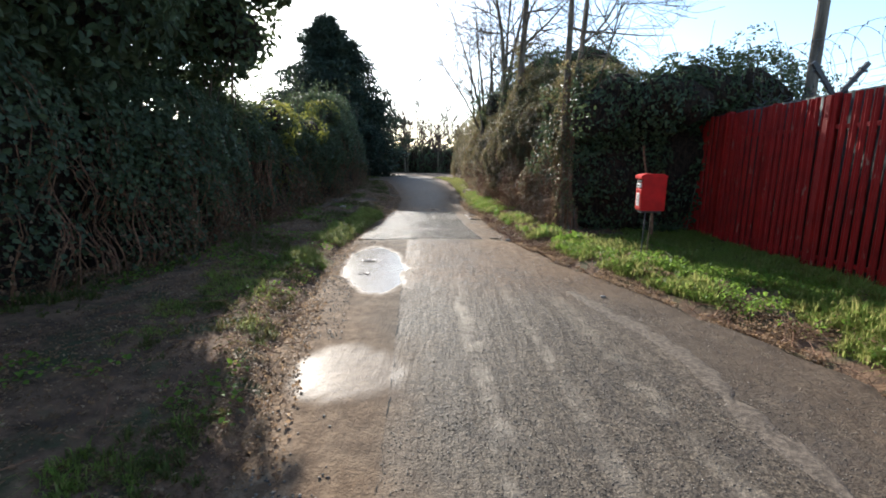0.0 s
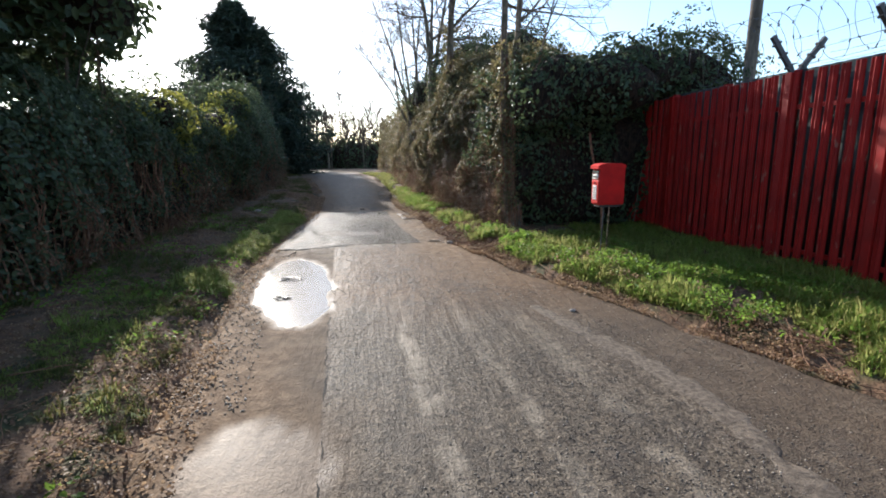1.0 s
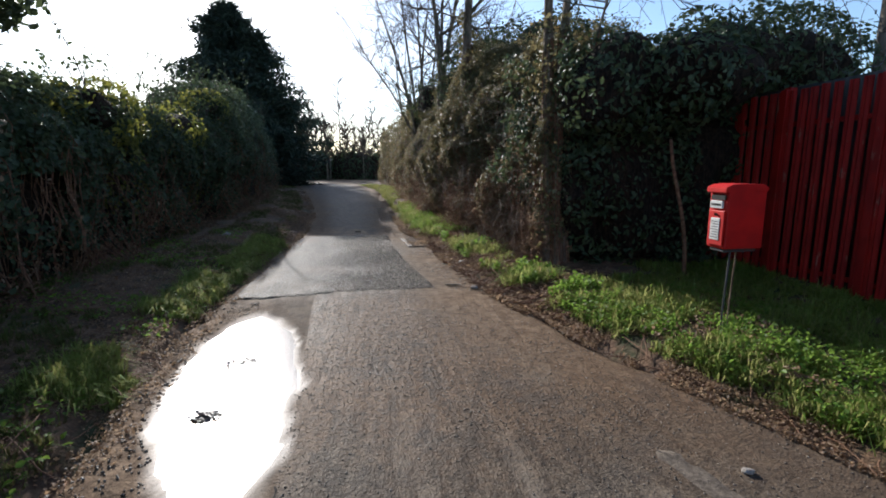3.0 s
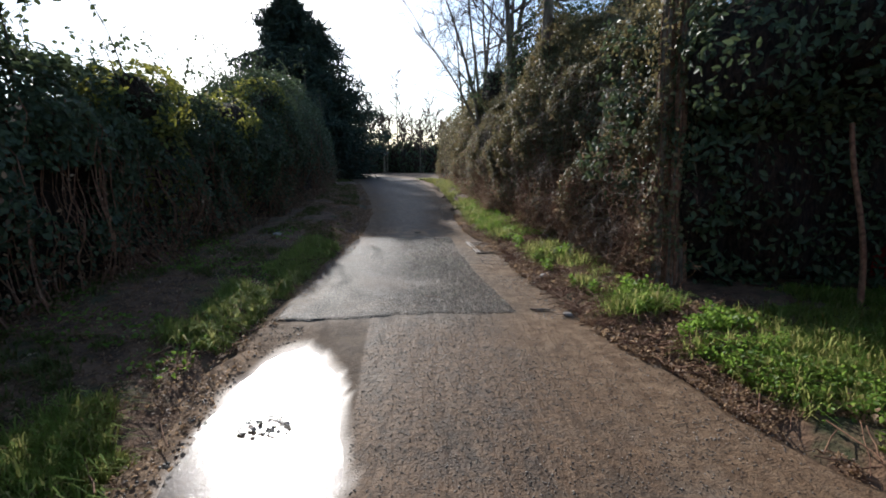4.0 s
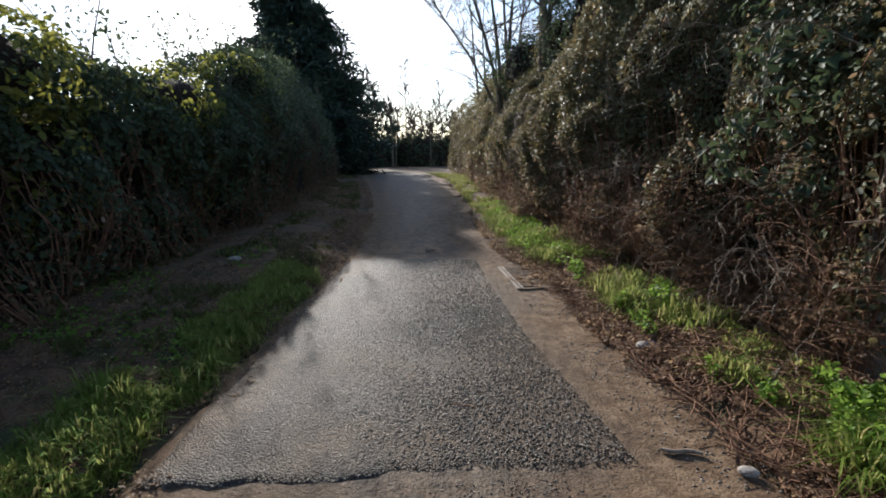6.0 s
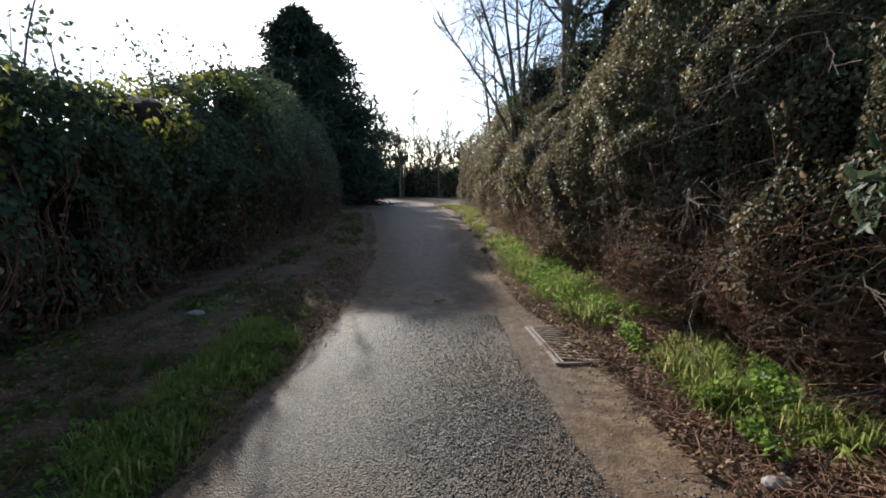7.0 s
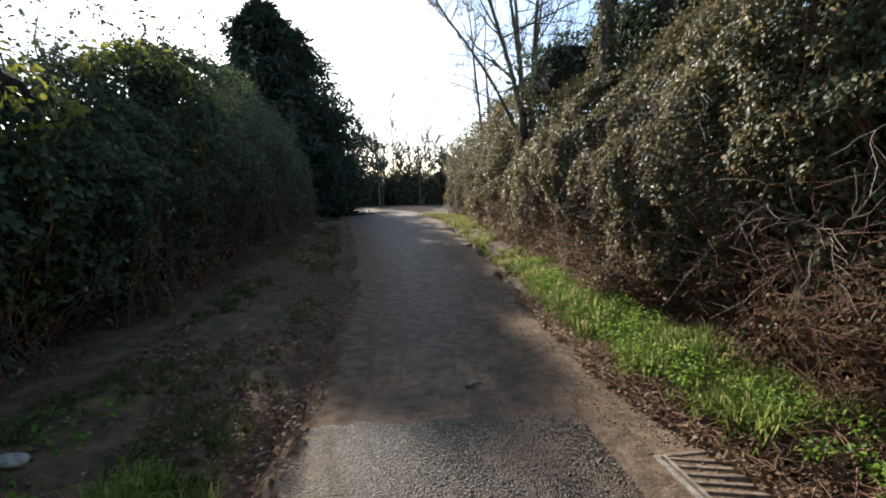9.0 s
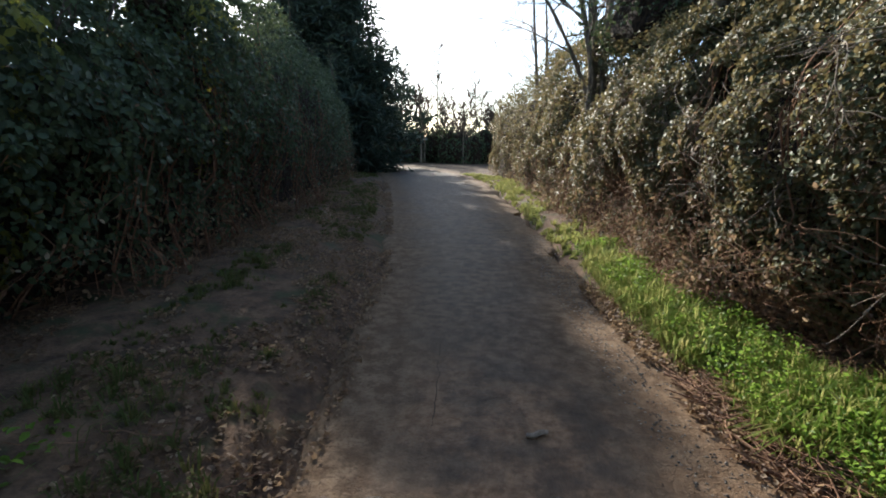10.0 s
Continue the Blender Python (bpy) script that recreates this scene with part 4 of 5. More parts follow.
for i, (x, y, z, b) in enumerate(((-4.2, 11.6, 2.5, 1.0), (-4.3, 14.4, 2.5, 1.3), (-4.6, 17.9, 3.3, 1.4))):
    shrub("golden_shrub", [(x, y, z, 0.6, b, 0.5), (x, y + 0.3, z - 1.0, 0.4, b * 0.6, 0.9)], 2600, (0.06, 0.12), LIMELEAF, "yellow-green sunlit shrub topping the hedge", "shrub", 84 + i, 0.5, 0.2, 0.5, 0, 0.25, "golden shrubs")
conifer((-9.9, 40.3), 12.6, 7.6, 91, "tall dark conifer at the bend of the lane", 40, 0.16, 0.7)
conifer((-8.6, 36.4), 8.0, 4.4, 92, "rounded dense conifer above the hedge", 26, 0.06, 0.5)

# trees of the right-hand hedge
bare_tree((2.55, 9.85), [(-0.12, 0.0, 0.085, 8.5, 0.0, 0.3), (0.1, 0.06, 0.078, 8.8, 0.5, 0.2), (0.0, -0.12, 0.055, 6.5, 0.2, 0.3), (0.16, -0.08, 0.04, 5.0, 0.7, -0.2)], 101, "leafless many-stemmed tree with ivy round its trunks", 0.36, 3.3, (1.8, 3.8), 10, 3600, (0.12, 1.05), 13)
bare_tree((1.98, 13.7), [(0.0, 0.0, 0.125, 9.0, 0.45, 0.2)], 102, "leafless tree with a straight pale trunk in the hedge", 0.3, 4.1, (0.9, 2.2), 22, 4200, (0.1, 1.15), 8)
bare_tree((2.05, 17.9), [(0.0, 0.0, 0.13, 9.0, -0.7, 0.3), (0.05, 0.02, 0.1, 8.5, 0.9, 0.2), (0.02, 0.06, 0.085, 8.8, 0.2, -0.4)], 103, "leafless forked tree with ivy clumps rising from the hedge", 0.46, 4.3, (1.0, 2.6), 13, 3200, (0.1, 1.1))
bare_tree((1.55, 21.6), [(0.0, 0.0, 0.08, 8.0, -1.6, 0.2), (0.1, 0.1, 0.08, 8.6, -0.6, 0.4), (0.2, 0.0, 0.07, 8.4, 0.4, 0.0), (0.0, 0.2, 0.06, 6.8, -2.6, 0.3)], 104, "spreading leafless tree leaning over the lane", 0.36, 3.2, (1.2, 2.8), 13, 1200, (0.1, 1.0))
bare_tree((2.3, 25.0), [(0.0, 0.0, 0.1, 9.0, -0.3, 0.0), (0.3, 0.2, 0.08, 8.0, 0.3, 0.0)], 105, "slender leafless tree behind the hedge", 0.4, 3.8, (0.7, 1.8), 9, 900, (0.1, 1.0))
bare_tree((1.6, 29.5), [(0.0, 0.0, 0.09, 8.5, -0.6, 0.0), (0.3, 0.2, 0.08, 8.0, -0.1, 0.0)], 106, "slender leafless tree behind the hedge", 0.4, 3.6, (0.7, 1.8), 9)
shrub("evergreen_bush", [(2.9, 19.0, 4.1, 0.9, 1.0, 0.9), (2.2, 20.2, 4.0, 0.9, 1.0, 0.8), (3.1, 16.9, 4.0, 0.9, 1.1, 1.0), (3.6, 17.8, 4.8, 1.1, 1.1, 0.9), (3.2, 17.9, 2.2, 1.0, 2.4, 2.2)], 22000, (0.06, 0.11), DARKLEAF, "dark evergreen growth rising above the ivy hedge", "bush", 86, 0.45, 0.5, 0.72, 0, 0.4)
shrub("evergreen_bush", [(4.2, 15.0, 4.2, 1.2, 1.4, 1.3), (3.5, 14.2, 3.5, 1.0, 1.2, 1.2), (3.9, 14.6, 2.2, 0.9, 1.0, 2.2)], 14000, (0.06, 0.11), DARKLEAF, "dark evergreen growth rising above the ivy hedge", "bush", 87, 0.45, 0.5, 0.72, 0, 0.4)

# the far side of the bend
for i, (a, b) in enumerate(((-34, -20), (-20, -8), (-8, 4), (4, 18))):
    blobs = [(float(x), 59 + 1.5 * math.sin(x), 1.7 + 0.25 * math.sin(x * 2.9), 1.3, 1.3, 2.1 + 0.35 * math.sin(x * 1.7)) for x in np.arange(a, b, 1.1)]
    shrub("far_hedge", blobs, 9000, (0.16, 0.3), DARKLEAF, "distant dark hedge beyond the bend", "hedge", 110 + i, 0.6, 0.3, 0.8, 0, 0.25, "far hedges")
far = np.random.default_rng(5)
for i in range(34):
    x = -13.5 + i * 0.56 + far.uniform(-0.5, 0.5)
    H = far.uniform(5.5, 9.0) + 2.6 * (i % 7 == 3)
    bare_tree((x, 57 + far.uniform(-1, 9)), [(0, 0, far.uniform(0.07, 0.12), H, far.uniform(-0.5, 0.5), 0), (0.3, 0.3, far.uniform(0.06, 0.09), H * 0.8, far.uniform(-0.6, 0.6), 0)], 130 + i, "thin leafless tree on the far side of the bend", 0.5, H * 0.35, (0.8, 1.9), 15, far=True)


# ---- fence, post box, pole, drain ----
def painted(name, col, worn, chip=0.62):
    k = Nodes(name)
    a, b = k.noise(3.5, 5), k.noise(38, 4)
    c = k.mix(k.step(a, 0.3, 0.75), col, tuple(t * 0.62 for t in col))
    c = k.mix(k.math("MULTIPLY", k.step(k.noise(16, 5, (1, 1, 0.3)), chip, chip + 0.08), 0.85), c, worn)
    k.bump(b, 0.12, 0.004)
    return k.done(c, k.math("ADD", 0.42, k.math("MULTIPLY", a, 0.25)), 0, 0.32)


RED = painted("faded red fence paint", (0.36, 0.011, 0.008), (0.34, 0.15, 0.11))
POSTRED = painted("glossy red post box paint", (0.62, 0.01, 0.008), (0.36, 0.015, 0.012), 0.7)
SHEET = painted("grey green sheet steel", (0.05, 0.055, 0.05), (0.07, 0.06, 0.05))
STEEL = painted("dull dark galvanised steel", (0.09, 0.09, 0.095), (0.08, 0.06, 0.045))
IRON = rough_material("rusty muddy cast iron", (0.12, 0.08, 0.052), (0.33, 0.24, 0.165), 22, 0.75, 0.6, 0.004)
PALEEDGE = rough_material("worn bright iron edge", (0.18, 0.15, 0.12), (0.4, 0.34, 0.28), 22, 0.5, 0.4, 0.003)
WHITE = rough_material("weathered white enamel", (0.62, 0.62, 0.6), (0.8, 0.8, 0.78), 12, 0.4, 0.1, 0.001)
BLACK = rough_material("black slot", (0.008, 0.008, 0.008), (0.02, 0.02, 0.02), 12, 0.7, 0.1, 0.001)
POLE = rough_material("weathered wooden pole", (0.1, 0.08, 0.062), (0.24, 0.2, 0.16), 10, 0.85, 0.6, 0.01, (1, 1, 0.12))

FX, FZ0, FZ1 = 5.1, 0.24, 2.6
fence = thing("palisade_fence", (FX, 3.2, FZ0), "tall red steel palisade fence backed with grey sheeting", "fence")


def fence_part(name, bm, material, label=""):
    return under(part(name, bm, material, None, label), fence)


# one pale: a pressed W-shaped strip
def pale_mesh():
    prof = [(0.014, -0.052), (0.0, -0.046), (-0.017, -0.022), (-0.006, 0.0), (-0.017, 0.022), (0.0, 0.046), (0.014, 0.052)]
    back = [(x + 0.004, y) for x, y in reversed(prof)]
    loop = prof + back
    bm = bmesh.new()
    rows = [[bm.verts.new((x, y * (1 if z < 2.3 else s), z)) for x, y in loop] for z, s in ((0.0, 1), (2.34, 1))]
    n = len(loop)
    for i in range(n):
        bm.faces.new((rows[0][i], rows[0][(i + 1) % n], rows[1][(i + 1) % n], rows[1][i]))
    for j in range(6):
        for row in rows:
            bm.faces.new((row[j], row[j + 1], row[n - 2 - j], row[n - 1 - j]))
    bmesh.ops.recalc_face_normals(bm, faces=bm.faces)
    me = bpy.data.meshes.new("pale")
    bm.to_mesh(me)
    bm.free()
    me.materials.append(RED)
    return me


POSTS = [-3.4, -2.2, -1.0, 0.2, 1.4, 2.65, 3.95, 5.2, 6.42, 7.55, 8.75, 9.9]
pale = pale_mesh()
fr = np.random.default_rng(33)
for a, b in zip(POSTS[:-1], POSTS[1:]):
    for y in np.linspace(a, b, 9)[:-1] + 0.075:
        ob = under(new("pale", pale), fence)
        ob.matrix_basis = pose(FX - 0.045, y + fr.normal() * 0.004, FZ0 + fr.normal() * 0.006, fr.normal() * 0.3, fr.normal() * 0.3, fr.normal() * 2)
for i, y in enumerate(POSTS):
    bm = bmesh.new()
    box(bm, FX - 0.035, y - 0.045, 0.0, FX + 0.06, y + 0.045, FZ1 + 0.02, 0.006)
    box(bm, FX - 0.085, y - 0.045, FZ0 - 0.02, FX - 0.037, y + 0.045, FZ1 - 0.01, 0.006)
    post = fence_part("post", bm, RED)
    # V-shaped arms on top
    for s in (-1, 1) if y < 7 else ():
        bm = bmesh.new()
        box(bm, -0.03, -0.022, 0.0, 0.03, 0.022, 0.58, 0.005)
        for h in (0.14, 0.3, 0.46):
            box(bm, -0.045, -0.03, h, 0.045, 0.03, h + 0.025)
        bmesh.ops.transform(bm, matrix=pose(FX, y, FZ1 - 0.06, 0, 38 * s, 0), verts=bm.verts)
        part("arm", bm, STEEL, post, "dark angle-iron arm")
for z in (0.42, 2.15):
    bm = bmesh.new()
    box(bm, FX - 0.03, POSTS[0], z, FX + 0.012, POSTS[-1], z + 0.055, 0.004)
    fence_part("rail", bm, RED)
# corrugated sheets behind
for a, b in zip(POSTS[:-1], POSTS[1:]):
    ys = np.arange(a, b, 0.02)
    xsn = FX + 0.075 + 0.009 * np.sin(ys * 2 * math.pi / 0.15)
    v = np.concatenate([np.column_stack([xsn, ys, 0 * ys + 0.05]), np.column_stack([xsn, ys, 0 * ys + FZ1 + 0.03 + 0.004 * math.sin(a * 7)])])
    i = np.arange(len(ys) - 1)
    me = fast_mesh("sheet", v, np.stack([i, i + 1, i + 1 + len(ys), i + len(ys)], 1), smooth=True)
    ob = under(mesh_part("sheet", me, SHEET, None, "grey corrugated steel sheet"), fence)
    so = ob.modifiers.new("thickness", "SOLIDIFY")
    so.thickness = 0.002
# coiled razor wire and straight strands between the arms
coil = thing("razor_wire", (FX, 3.0, FZ1 + 0.4), "coiled razor wire strung along the fence top", "razor wire")


def wire(name, pts, w, material, parent):
    v, q = tubes([(np.asarray(pts), np.full(len(pts), w))], 4)
    return under(mesh_part(name, fast_mesh(name, v, q), material), parent)


for a in np.arange(-3.0, 7.5, 1.25):
    t = np.linspace(0, 1, 170)
    turns = 4.2
    rr = 0.36 + 0.05 * n1(t * 6, 1.0, int(a * 10) + 40)
    ang = t * turns * 2 * math.pi
    pts = np.stack([FX + rr * np.cos(ang), a + t * 1.25 + 0.09 * np.sin(ang * 1.0 + 1) + 0.05 * n1(t * 8, 1, 7), FZ1 + 0.42 + rr * np.sin(ang)], 1)
    loop = wire("coil", pts, 0.003, STEEL, coil)
    bm = bmesh.new()
    for i in range(2, 168, 4):
        m = Matrix.Translation(pts[i]) @ Euler((ang[i], ang[i] * 0.7, fr.uniform(0, 3))).to_matrix().to_4x4()
        bmesh.ops.create_cube(bm, size=1, matrix=m @ Matrix.Diagonal((0.045, 0.016, 0.0015, 1)))
    tagged(part("barbed_edge", bm, STEEL, loop), kind="stuff")
for s in (-1, 1):
    for h in (0.16, 0.32, 0.48):
        pts = []
        for a, b in zip(POSTS[:8], POSTS[1:9]):
            for f in np.linspace(0, 1, 6)[:-1]:
                pts.append((FX + s * math.sin(radians(38)) * h, a + (b - a) * f, FZ1 - 0.06 + math.cos(radians(38)) * h - 0.02 * math.sin(f * math.pi)))
        wire("strand", pts, 0.0022, STEEL, coil)

# post box: front towards the lane
PX0, PX1, PY0, PY1, PZ0, PZ1 = 2.86, 3.22, 6.86, 7.08, 0.99, 1.53
pbz = float(ground_z(2.97, 6.95))
pb = thing("post_box", (2.97, 6.98, pbz), "small red metal post box on thin steel legs in grass", "post box")


def pbp(name, bm, material, label="", smooth=False):
    return under(part(name, bm, material, None, label, smooth), pb)


bm = bmesh.new()
box(bm, PX0 + 0.012, PY0, PZ0, PX1, PY1, PZ1 - 0.055, 0.012)
pbp("body", bm, POSTRED)
# hood: an arched lid that overhangs the front
bm = bmesh.new()
prof = [(PX0 - 0.02, PZ1 - 0.075), (PX0 - 0.022, PZ1 - 0.03), (PX0 + 0.03, PZ1 - 0.008), (PX0 + 0.12, PZ1), (PX1 - 0.05, PZ1 - 0.004), (PX1 + 0.004, PZ1 - 0.03), (PX1 + 0.006, PZ1 - 0.06)]
rows = [[bm.verts.new((x, y, z)) for x, z in prof] for y in (PY0 - 0.008, PY1 + 0.008)]
for i in range(len(prof) - 1):
    bm.faces.new((rows[0][i], rows[0][i + 1], rows[1][i + 1], rows[1][i]))
bm.faces.new((rows[0][-1], rows[0][0], rows[1][0], rows[1][-1]))
bm.faces.new(rows[0])
bm.faces.new(rows[1])
bmesh.ops.recalc_face_normals(bm, faces=bm.faces)
bmesh.ops.bevel(bm, geom=[e for e in bm.edges if e.calc_face_angle(0) > 0.6], offset=0.006, segments=2, affect="EDGES")
pbp("hood", bm, POSTRED)
bm = bmesh.new()
box(bm, PX0 - 0.002, PY0 + 0.02, PZ0 + 0.025, PX0 + 0.013, PY1 - 0.02, PZ0 + 0.315, 0.005)
door = pbp("door", bm, POSTRED)
bm = bmesh.new()
box(bm, PX0 + 0.0, PY0 + 0.03, PZ1 - 0.135, PX0 + 0.0125, PY1 - 0.03, PZ1 - 0.095)
pbp("slot", bm, BLACK, "black letter slot")
bm = bmesh.new()
box(bm, PX0 - 0.006, PY0 + 0.05, PZ1 - 0.205, PX0 + 0.0125, PY1 - 0.03, PZ1 - 0.142, 0.003)
plate = pbp("name_plate", bm, WHITE, "white enamel plate with dark bars")
bm = bmesh.new()
box(bm, PX0 - 0.009, PY0 + 0.065, PZ1 - 0.182, PX0 - 0.0045, PY1 - 0.045, PZ1 - 0.166)
part("lettering", bm, BLACK, plate)
bm = bmesh.new()
box(bm, PX0 - 0.008, PY0 + 0.06, PZ0 + 0.07, PX0 - 0.001, PY1 - 0.055, PZ0 + 0.255, 0.003)
notice = pbp("notice_plate", bm, WHITE, "tall white collection notice")
bm = bmesh.new()
for j in range(7):
    box(bm, PX0 - 0.0105, PY0 + 0.07, PZ0 + 0.09 + j * 0.022, PX0 - 0.0075, PY1 - 0.065 - 0.012 * (j % 3), PZ0 + 0.096 + j * 0.022)
part("notice_lines", bm, STEEL, notice)
bm = bmesh.new()
bmesh.ops.create_cone(bm, segments=14, radius1=0.012, radius2=0.01, depth=0.016, matrix=pose(PX0 - 0.006, PY0 + 0.11, PZ0 + 0.285, 0, 90, 0))
part("lock", bm, STEEL, door, "round steel lock")
bm = bmesh.new()
box(bm, PX0 + 0.03, PY0 + 0.03, PZ0 - 0.03, PX1 - 0.03, PY1 - 0.03, PZ0, 0.006)
pbp("bracket", bm, STEEL)
for (x, y), w in (((2.945, 6.9), 0.0085), ((3.06, 6.97), 0.007)):
    t = np.linspace(0, 1, 8)
    v, q = tubes([(np.stack([x + 0.01 * t, y + 0.006 * np.sin(t * 5), pbz - 0.15 + (PZ0 - 0.02 - pbz + 0.15) * t], 1), np.full(8, w))], 10)
    under(mesh_part("leg", fast_mesh("leg", v, q, smooth=True), STEEL if x < 3 else IRON), pb)

# tall pole behind the fence
t = np.linspace(0, 1, 16)
v, q = tubes([(np.stack([6.6 + 0.03 * t, 8.95 + 0.02 * np.sin(t * 4), 7.2 * t], 1), np.linspace(0.11, 0.085, 16))], 14)
pole = mesh_part("utility_pole", fast_mesh("utility_pole", v, q, smooth=True), POLE)
tagged(pole, "tall weathered wooden pole behind the fence", "pole")

# drain grate at the lane's edge: corners known, bars across
GA, GB = np.array([0.53, 13.15]), np.array([0.63, 12.13])
gd = (GB - GA) / np.linalg.norm(GB - GA)
gp = np.array([-gd[1], gd[0]])
gz0 = float(road_z(0.6, 12.6)) + 0.008
gm = Matrix(((gp[0], -gd[0], 0, GA[0]), (gp[1], -gd[1], 0, GA[1]), (0, 0, 1, gz0), (0, 0, 0, 1)))
grate = thing("drain_grate", (float(GA[0]), float(GA[1]), gz0), "rusty iron drain grate clogged with dead leaves", "drain grate")


def gbar(name, x0, y0, x1, y1, w, material, h=0.016):
    bm = bmesh.new()
    L = math.hypot(x1 - x0, y1 - y0)
    box(bm, 0, -w / 2, -0.03, L, w / 2, h, 0.003)
    a = math.degrees(math.atan2(y1 - y0, x1 - x0))
    bmesh.ops.transform(bm, matrix=gm @ pose(x0, y0, 0, 0, 0, a), verts=bm.verts)
    return under(part(name, bm, material), grate)


GL, GW = 1.02, 0.42
gbar("side_bar", 0, 0, 0, -GL, 0.035, PALEEDGE, 0.02)
gbar("side_bar", 0.05, 0, 0.05, -GL, 0.018, PALEEDGE, 0.018)
gbar("side_bar", GW, 0, GW, -GL, 0.03, IRON)
gbar("end_bar", 0, 0, GW, 0, 0.03, IRON)
gbar("end_bar", 0, -GL, GW, -GL, 0.03, IRON)
for j in range(13):
    y = -0.1 - j * 0.072
    gbar("bar", 0.06, y + 0.07, GW - 0.02, y - 0.03, 0.026, IRON)
bm = bmesh.new()
box(bm, 0, -GL, -0.034, GW, 0, -0.02)
bmesh.ops.transform(bm, matrix=gm, verts=bm.verts)
under(part("sump", bm, CORE), grate)


# ---- grass, weeds, litter ----
def blades(x, y, length, lean, r, wide=0.005, a=None):
    k = len(x)
    z = ground_z(x, y)
    a = r.uniform(0, 2 * math.pi, k) if a is None else a
    d = np.stack([np.cos(a), np.sin(a), 0 * a], 1)
    s = np.stack([-np.sin(a), np.cos(a), 0 * a], 1) * (wide * r.uniform(0.6, 1.3, k))[:, None]
    p = np.stack([x, y, z - 0.01], 1)
    up = np.array([0, 0, 1.0])
    m = p + up * (length * 0.6)[:, None] + d * (length * lean * 0.3)[:, None]
    e = p + up * (length * (1 - lean * 0.55))[:, None] + d * (length * lean)[:, None]
    v = np.stack([p - s, p + s, m + s * 0.8, m - s * 0.8, e], 1)
    b = np.arange(k) * 5
    return v.reshape(-1, 3), np.stack([b, b + 1, b + 2, b + 3], 1), np.stack([b + 3, b + 2, b + 4], 1)


def patchy(r, n, y0, y1, xf, w, scale, seed, cut):
    """n places beside an edge xf(y), denser where slow noise is high. w: (near, far) distance from it."""
    y = r.uniform(y0, y1, n)
    d = r.uniform(w[0], w[1], n)
    x = xf(y) + d
    f = vnoise(np.stack([x, y, x * 0], 1), scale, seed) + 0.5 * vnoise(np.stack([x, y, x * 0], 1), scale * 3, seed + 1)
    keep = f > cut
    return x[keep], y[keep]


def turf(name, n, y0, y1, xf, w, material, label, seed, cut=-0.2, length=(0.05, 0.16), wide=0.005):
    """Grass in tufts: blades lean outwards from many uneven clumps."""
    r = np.random.default_rng(seed)
    cx, cy = patchy(r, n // 26, y0, y1, xf, w, 1.1, seed, cut)
    k = r.integers(8, 44, len(cx))
    big = np.clip(r.lognormal(-0.25, 0.4, len(cx)), 0.35, 1.5) * (0.8 + 0.6 * vnoise(np.stack([cx, cy, cx * 0], 1), 2.1, seed + 4))
    tuft = np.repeat(np.arange(len(cx)), k)
    a = r.uniform(0, 2 * math.pi, len(tuft))
    d = np.abs(r.normal(size=len(tuft))) * 0.04 * big[tuft]
    x, y = cx[tuft] + np.cos(a) * d, cy[tuft] + np.sin(a) * d
    L = r.uniform(*length, len(x)) * big[tuft]
    v, q, t = blades(x, y, L, np.clip(d * 9 + r.uniform(0, 0.6, len(x)), 0.1, 1.25), r, wide, a + r.normal(size=len(a)) * 0.5)
    ob = mesh_part(name, fast_mesh(name, v, q, t), material)
    return tagged(ob, label, "grass", kind="stuff")


def low_leaves(name, n, y0, y1, xf, w, material, label, seed, size, cut=0.1, lift=0.05, flat=1.0, category="weeds", scale=1.4):
    r = np.random.default_rng(seed)
    x, y = patchy(r, n, y0, y1, xf, w, scale, seed, cut)
    k = len(x)
    z = np.maximum(ground_z(x, y), np.where((x > left_x(y)) & (x < right_x(y)), road_z(x, y) + 0.014, -9)) + r.uniform(0.004, lift, k)
    nn = r.normal(size=(k, 3)) * 0.5 + [0, 0, flat]
    v, q = leaves(np.stack([x, y, z], 1), nn, r.uniform(*size, k), 0.7, 0.3, r)
    ob = mesh_part(name, fast_mesh(name, v, q), material)
    return tagged(ob, label, category, kind="stuff")


turf("grass", 140000, 0.8, 8.1, right_x, (0.22, 1.85), GRASS, "bright green grass on the verge below the fence", 201, -0.5, (0.05, 0.2), 0.0055)
turf("grass", 42000, 4.2, 9.3, lambda y: 5.0 + 0 * y, (-1.5, 0.0), GRASS, "shaded green grass at the foot of the fence", 229, -0.6, (0.04, 0.15))
turf("grass", 22000, 7.9, 9.3, right_x, (0.9, 3.2), GRASS, "green grass in the shade behind the post box", 210, -0.45, (0.03, 0.16))
turf("grass", 34000, 8.0, 13.3, right_x, (0.25, 0.85), GRASS, "scattered green grass clumps among dead leaves", 209, 0.2, (0.05, 0.22))
turf("grass", 64000, 13.2, 18, right_x, (0.14, 0.85), GRASS, "sunlit green grass strip below the ivy hedge", 202, -0.55, (0.05, 0.2), 0.0055)
turf("grass", 40000, 18, 38, right_x, (0.05, 1.0), GRASS, "bright yellow-green grass strip along the lane", 203, -0.6, (0.06, 0.18), 0.008)
turf("grass", 80000, -2, 14, left_x, (-2.6, -0.15), SHADEGRASS, "patchy grass on the shaded verge, darkened by colour for the shade", 204, 0.0, (0.04, 0.13))
turf("grass", 45000, 6.5, 13, left_x, (-0.6, -0.04), GRASS, "green grass fringe at the lane's edge", 205, -0.2, (0.04, 0.14))
turf("grass", 34000, 0.5, 6.8, left_x, (-1.3, -0.3), GRASS, "green grass and moss fringe beside dead leaves", 208, 0.05, (0.02, 0.08), 0.004)
